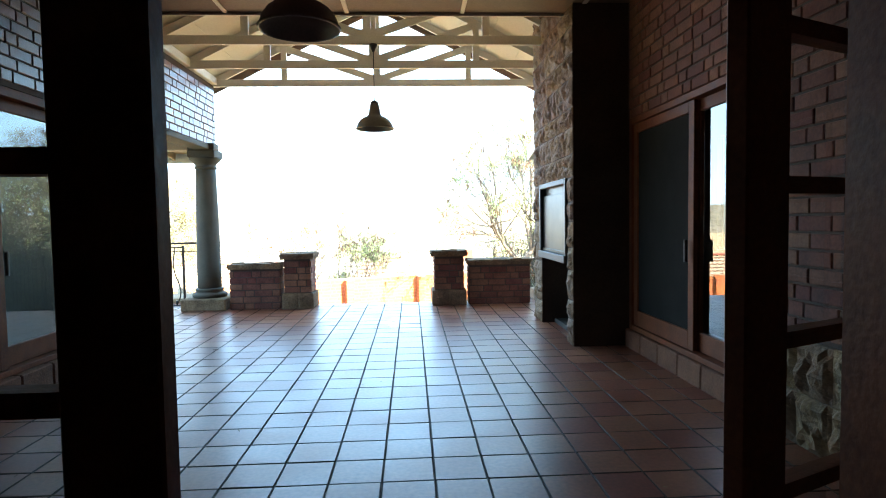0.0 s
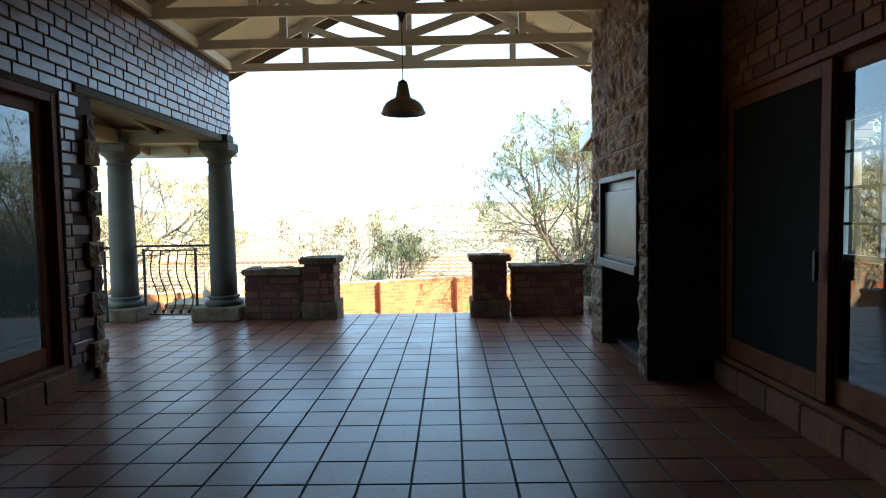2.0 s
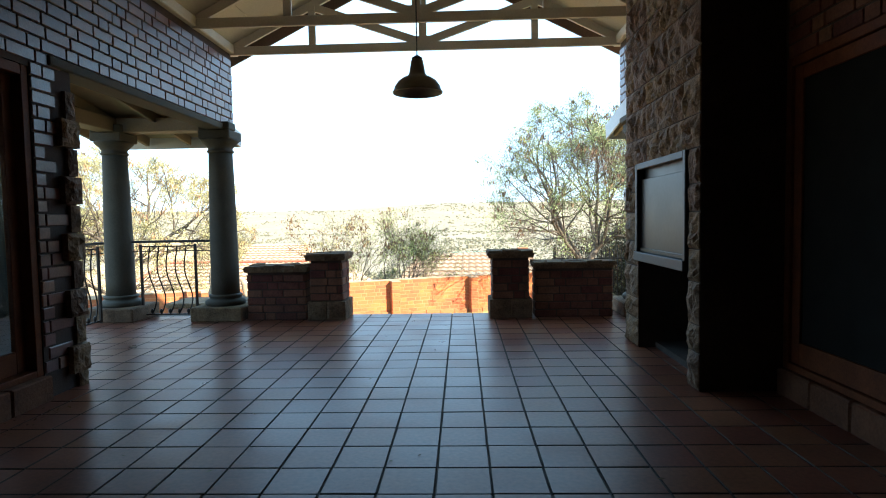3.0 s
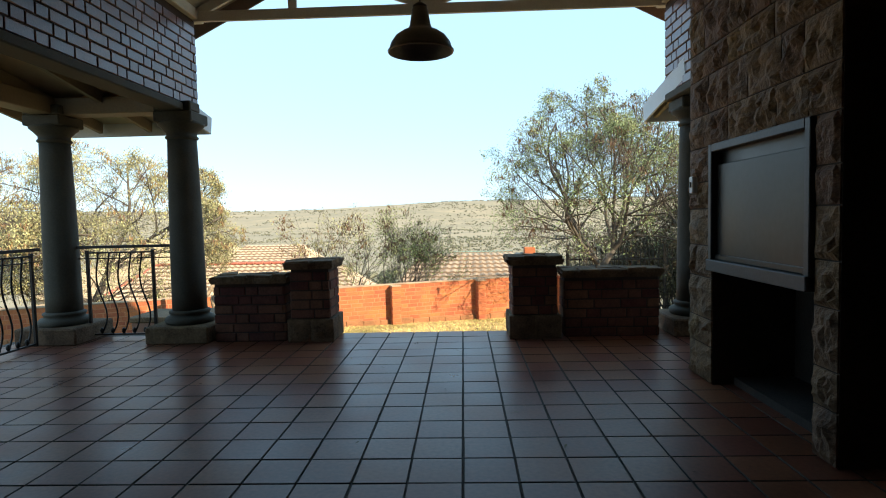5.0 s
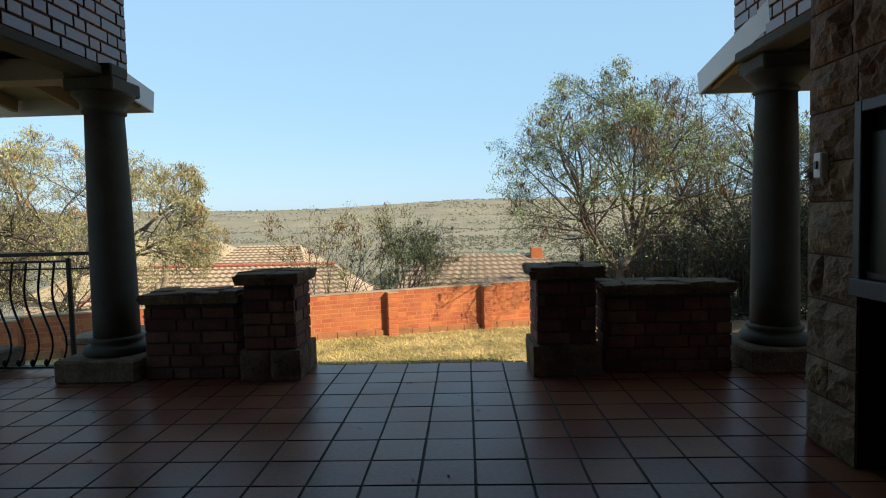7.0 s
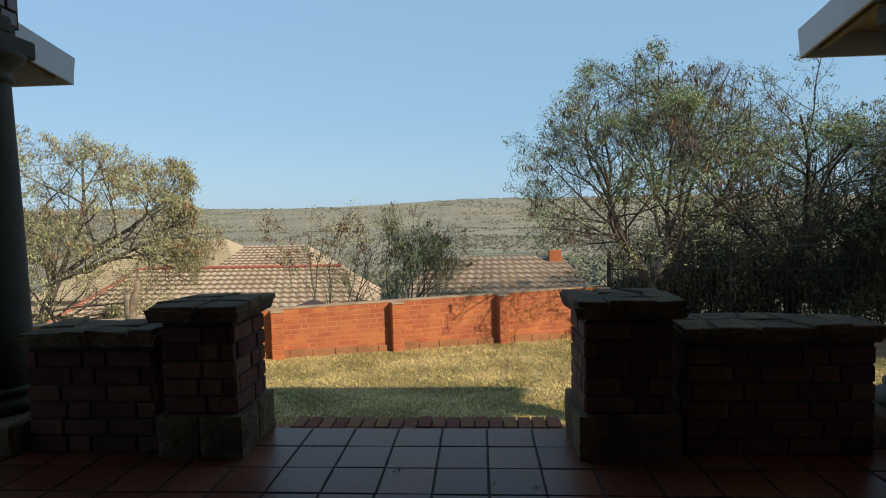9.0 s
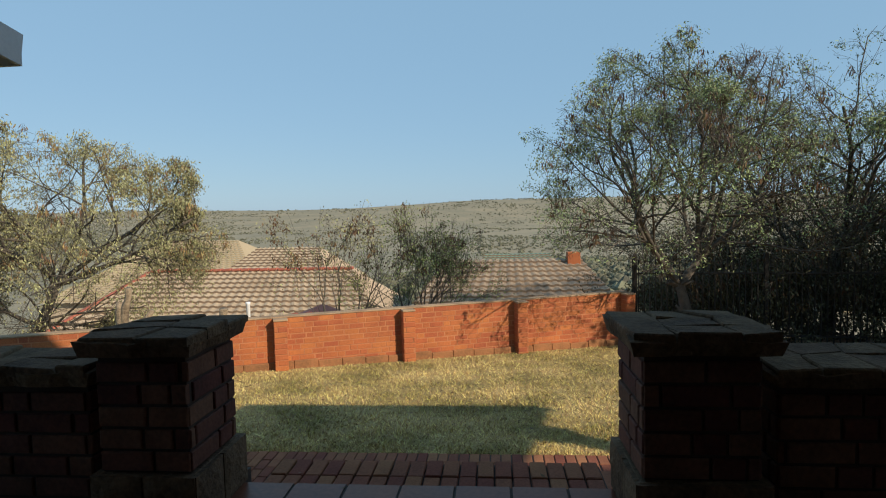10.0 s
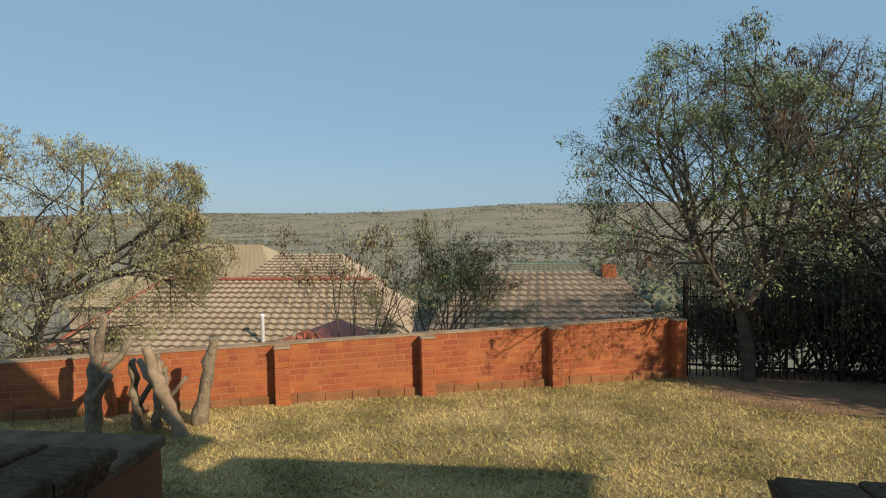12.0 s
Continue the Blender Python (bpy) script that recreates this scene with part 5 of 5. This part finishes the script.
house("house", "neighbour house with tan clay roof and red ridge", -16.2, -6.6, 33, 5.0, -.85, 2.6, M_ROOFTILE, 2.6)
house("house", "neighbour house with grey-tan clay roof, tree shade in its colour", -2.5, 3.4, 33.5, 4.6, -.55, 2.6, M_ROOFGREY, 2.0, ridge=False)
house("house", "distant house under a broad pale tan roof", -31.5, -24.3, 60, 9.0, -.35, 4.6, M_ROOFTAN, 6.0, ridge=False)
house("house", "neighbour house with tan clay roof behind the first", -15.6, -11.5, 44, 5.0, -.35, 2.4, M_ROOFTILE, 2.0, ridge=False)
house("house", "distant house under a green sheet roof", -1.0, 3.6, 50, 4.0, -1.45, 1.6, M_GREENROOF, 1.0, ridge=False)
def ridge_end():
    """A short run of barrel ridge tiles falling to both sides."""
    t = empty("ridge_tiles", "weathered red barrel ridge tiles of a low roof", "roof", at=(-6.2, 24.0, -2.6))
    part("wall", boxes((-7.0, -5.3, 23.7, 26.5, -3.6, -1.75)), M_PLASTER, t)
    bm = bmesh.new()
    q = [bm.verts.new(p) for p in ((-7.2, 23.5, -1.8), (-5.1, 23.5, -1.8), (-6.15, 24.0, -1.42), (-7.2, 26.7, -1.8), (-5.1, 26.7, -1.8), (-6.15, 26.7, -1.42))]
    for c in ((0, 1, 2), (0, 2, 5, 3), (1, 4, 5, 2), (3, 5, 4), (0, 3, 4, 1)):
        bm.faces.new([q[i] for i in c])
    slope = part("roof", bm, M_RIDGE, t)
    for a, b in (((-7.15, 23.55, -1.76), (-6.15, 24.0, -1.38)), ((-5.15, 23.55, -1.76), (-6.15, 24.0, -1.38))):
        a, b = Vector(a), Vector(b)
        for k in range(4):
            bm = bmesh.new()
            p, e = a.lerp(b, k / 4), a.lerp(b, (k + 1.12) / 4)
            g = bmesh.ops.create_cone(bm, cap_ends=True, segments=12, radius1=.15, radius2=.12, depth=(e - p).length)
            m = (e - p).to_track_quat("Z", "Y").to_matrix().to_4x4()
            m.translation = (p + e) / 2
            bmesh.ops.transform(bm, matrix=m, verts=g["verts"])
            part("ridge_tile", bm, M_RIDGE, slope)


ridge_end()
chim = empty("chimney_stack", "red brick chimney stack on the neighbour roof", "chimney", at=(3.1, 33.2, -1.2))
part("stack", boxes((2.85, 3.4, 33.0, 33.5, -2.4, -.25), bevel=.02), M_FENCE_BRICK, chim)
vent = thing("vent_pipe", revolve([(.075, -4.6), (.075, -1.80), (.09, -1.78), (.09, -1.70)], 12, -9.9, 29.2), M_WHITE, "pale vent pipe standing before the roof", "pipe")


# ---- distant bush ----
def clumps(name, spots, seed, label):
    """Many small uneven leafy clumps."""
    r = random.Random(seed)
    v, f = [], []
    for x, y, s in spots:
        z = ground_z(x, y)
        for k in range(2):
            c = Vector((x + r.uniform(-.8, .8) * s, y + r.uniform(-.8, .8) * s, z + s * r.uniform(.25, .7)))
            rad = s * r.uniform(.35, .75)
            b = len(v)
            n, m = 6, 2
            v.append((c.x, c.y, c.z + rad))
            for j in range(m):
                th = math.pi * (j + 1) / (m + 1)
                for i in range(n):
                    q = rad * r.uniform(.6, 1.25)
                    a = 2 * math.pi * (i + .5 * j) / n
                    v.append((c.x + q * math.sin(th) * math.cos(a), c.y + q * math.sin(th) * math.sin(a), c.z + q * .8 * math.cos(th)))
            for i in range(n):
                f.append((b, b + 1 + i, b + 1 + (i + 1) % n))
            for j in range(m - 1):
                for i in range(n):
                    p, q = b + 1 + j * n + i, b + 1 + j * n + (i + 1) % n
                    f += [(p, p + n, q), (q, p + n, q + n)]
    tagged(new(name, raw_mesh(name, v, f, M_BUSH)), label, "bushes", kind="stuff")


r_ = random.Random(17)
spots = []
while len(spots) < 22000:
    y = 70 + 2000 * r_.random() ** 1.7
    x = r_.uniform(-1, 1) * (y * .95 + 20)
    if x < y * -.35 - 5 and y < 110:
        continue
    dens = noise.noise(Vector((x * .006, y * .005, 3.1))) + .5 * noise.noise(Vector((x * .02, y * .016, 8.0)))
    side = x / y
    dens += .42 if -.85 < side < -.46 and y > 300 else .22 if side > -.04 else -.06
    if dens > .12 + .35 * (r_.random() - .5):
        spots.append((x, y, r_.uniform(.6, 1.3) * (.8 + y / 900)))
clumps("far_bushes", spots, 3, "grey-green bush scattered over the valley")
spots = [(r_.uniform(-40, 45), r_.uniform(56, 75), r_.uniform(1.0, 2.0)) for _ in range(150)]
spots = [(x, y, s) for x, y, s in spots if not (x < -18 and y > 44) and not (-20 < x < -6 and y < 54) and not (2 < x < 14 and 42 < y < 54)]
clumps("garden_bushes", spots, 4, "dense green-brown bushes among the houses")


# ---- laid bricks and floor tiles ----
lay_bricks(wall_left, (XL, 1.42), (0, 1), FRONT - 1.42, 0.20, PLATE + .02, skip=lambda u, z: u + 1.42 > 7.05 and z < 2.79, hole=(2.78, 5.36, 2.66), single=lambda u, z: u + 1.42 > 6.2, budget=300, seed=3)
lay_bricks(wall_right, (XW, 6.8), (0, -1), 5.38, 0.70, PLATE + .02, hole=(-1.0, 2.52, 2.58), single=lambda u, z: 6.8 - u < 4.3 and z < 3, budget=260, seed=5, data=DULL_DATA, far_mat=M_BRICK_DULL_FAR)
lay_bricks(wall_right, (XR, FRONT), (0, -1), FRONT - 8.9, 2.79, PLATE + .02, single=lambda u, z: True, seed=6)
for nm, wl, o, d in (("l", wall_left, (XL - .22, FRONT + .0), (-1, 0)), ("r", wall_right, (XR + .22, FRONT), (-1, 0))):
    if nm == "r":
        lay_bricks(wl, o, d, .22, 2.79, PLATE + .02, seed=7)

TILE_X, TILE_Y, GAP = 0.2975, 0.309, 0.0105
TX0, TY0 = 0.034, 5.19


def floor_tiles():
    r = random.Random(8)
    meshes = []
    for s in range(5):
        rr = random.Random(s)
        hx, hy = (TILE_X - GAP) / 2, (TILE_Y - GAP) / 2
        c = .003
        v = [(-hx, -hy, -.014), (hx, -hy, -.014), (hx, hy, -.014), (-hx, hy, -.014)]
        v += [(sx * hx + rr.uniform(-.002, .002), sy * hy + rr.uniform(-.002, .002), -.0016) for sx, sy in ((-1, -1), (1, -1), (1, 1), (-1, 1))]
        v += [(sx * (hx - c), sy * (hy - c), 0) for sx, sy in ((-1, -1), (1, -1), (1, 1), (-1, 1))]
        f = [(8, 9, 10, 11)]
        for a, b in ((0, 4), (4, 8)):
            for i in range(4):
                k = (i + 1) % 4
                f.append((a + i, a + k, b + k, b + i))
        me = raw_mesh("tile", v, f, M_TILE)
        me.materials.append(M_GROUT)
        for p in me.polygons:
            p.material_index = 1 if p.index > 0 else 0
        meshes.append((v, f, me))
    fv, ff = [], []
    i0, i1 = int((-5.7 - TX0) / TILE_X), int((2.9 - TX0) / TILE_X)
    j0, j1 = int((-2.0 - TY0) / TILE_Y), int((10.96 - TY0) / TILE_Y)
    singles = 0
    for j in range(j0, j1):
        for i in range(i0, i1):
            x, y = TX0 + (i + .5) * TILE_X, TY0 + (j + .5) * TILE_Y
            v, f, me = meshes[r.randrange(5)]
            if y > EDGE and -1.9 < x < .4:
                continue
            tilt = (r.uniform(-.0045, .0045), r.uniform(-.0045, .0045), r.uniform(-.006, .006))
            jx, jy, jz = r.uniform(-.0015, .0015), r.uniform(-.0015, .0015), r.uniform(-.0012, .0012)
            m = Matrix.Translation((x + jx, y + jy, jz)) @ Euler(tilt).to_matrix().to_4x4()
            if -2.2 < x < 1.5 and 2.6 < y < 10.9 and singles < 320:
                singles += 1
                ob = new("tile", me)
                ob.parent = floor
                ob.matrix_basis = m
            else:
                b = len(fv)
                fv += [tuple(m @ Vector(q)) for q in v]
                ff += [tuple(c + b for c in q) for q in f]
    me = raw_mesh("tiles", fv, ff, M_TILE_FAR)
    me.materials.append(M_GROUT)
    for p in me.polygons:
        p.material_index = 1 if p.index % 9 > 0 else 0
    ob = new("tiles", me)
    tagged(ob, kind="stuff")
    ob.parent = floor
    for row in range(3):
        for k in range(19):
            a, c = -1.79 + k * .111, EDGE + .01 + row * .235
            part("brick", boxes((a, a + .10, c, c + .225, -.20, -.17 + r.uniform(-.004, .004)), bevel=.006), M_PAVER, patio_edge)
    fv, ff = [], []
    v, f = brick_mesh(.21, .02, .10)
    single = raw_mesh("paving_brick", [(q[2], q[0], -q[1]) for q in v], [tuple(reversed(q)) for q in f], M_PAVER)
    for j in range(7):
        for i in range(50):
            x, y, z = -3.24 + i * .111 + r.uniform(-.002, .002), 13.66 - j * .222 + (.05 if i % 2 and j else 0), -1.10 + r.uniform(-.003, .003)
            if j < 5:
                ob = new("brick", single)
                ob.parent = path
                ob.location = (x, y, z)
                continue
            b = len(fv)
            fv += [(x + q[2], y + q[0], z - q[1]) for q in v]
            ff += [tuple(c + b for c in reversed(q)) for q in f]
    ob = new("paving_bricks", raw_mesh("paving_bricks", fv, ff, M_PAVER_FAR))
    tagged(ob, kind="stuff")
    ob.parent = path


floor_tiles()
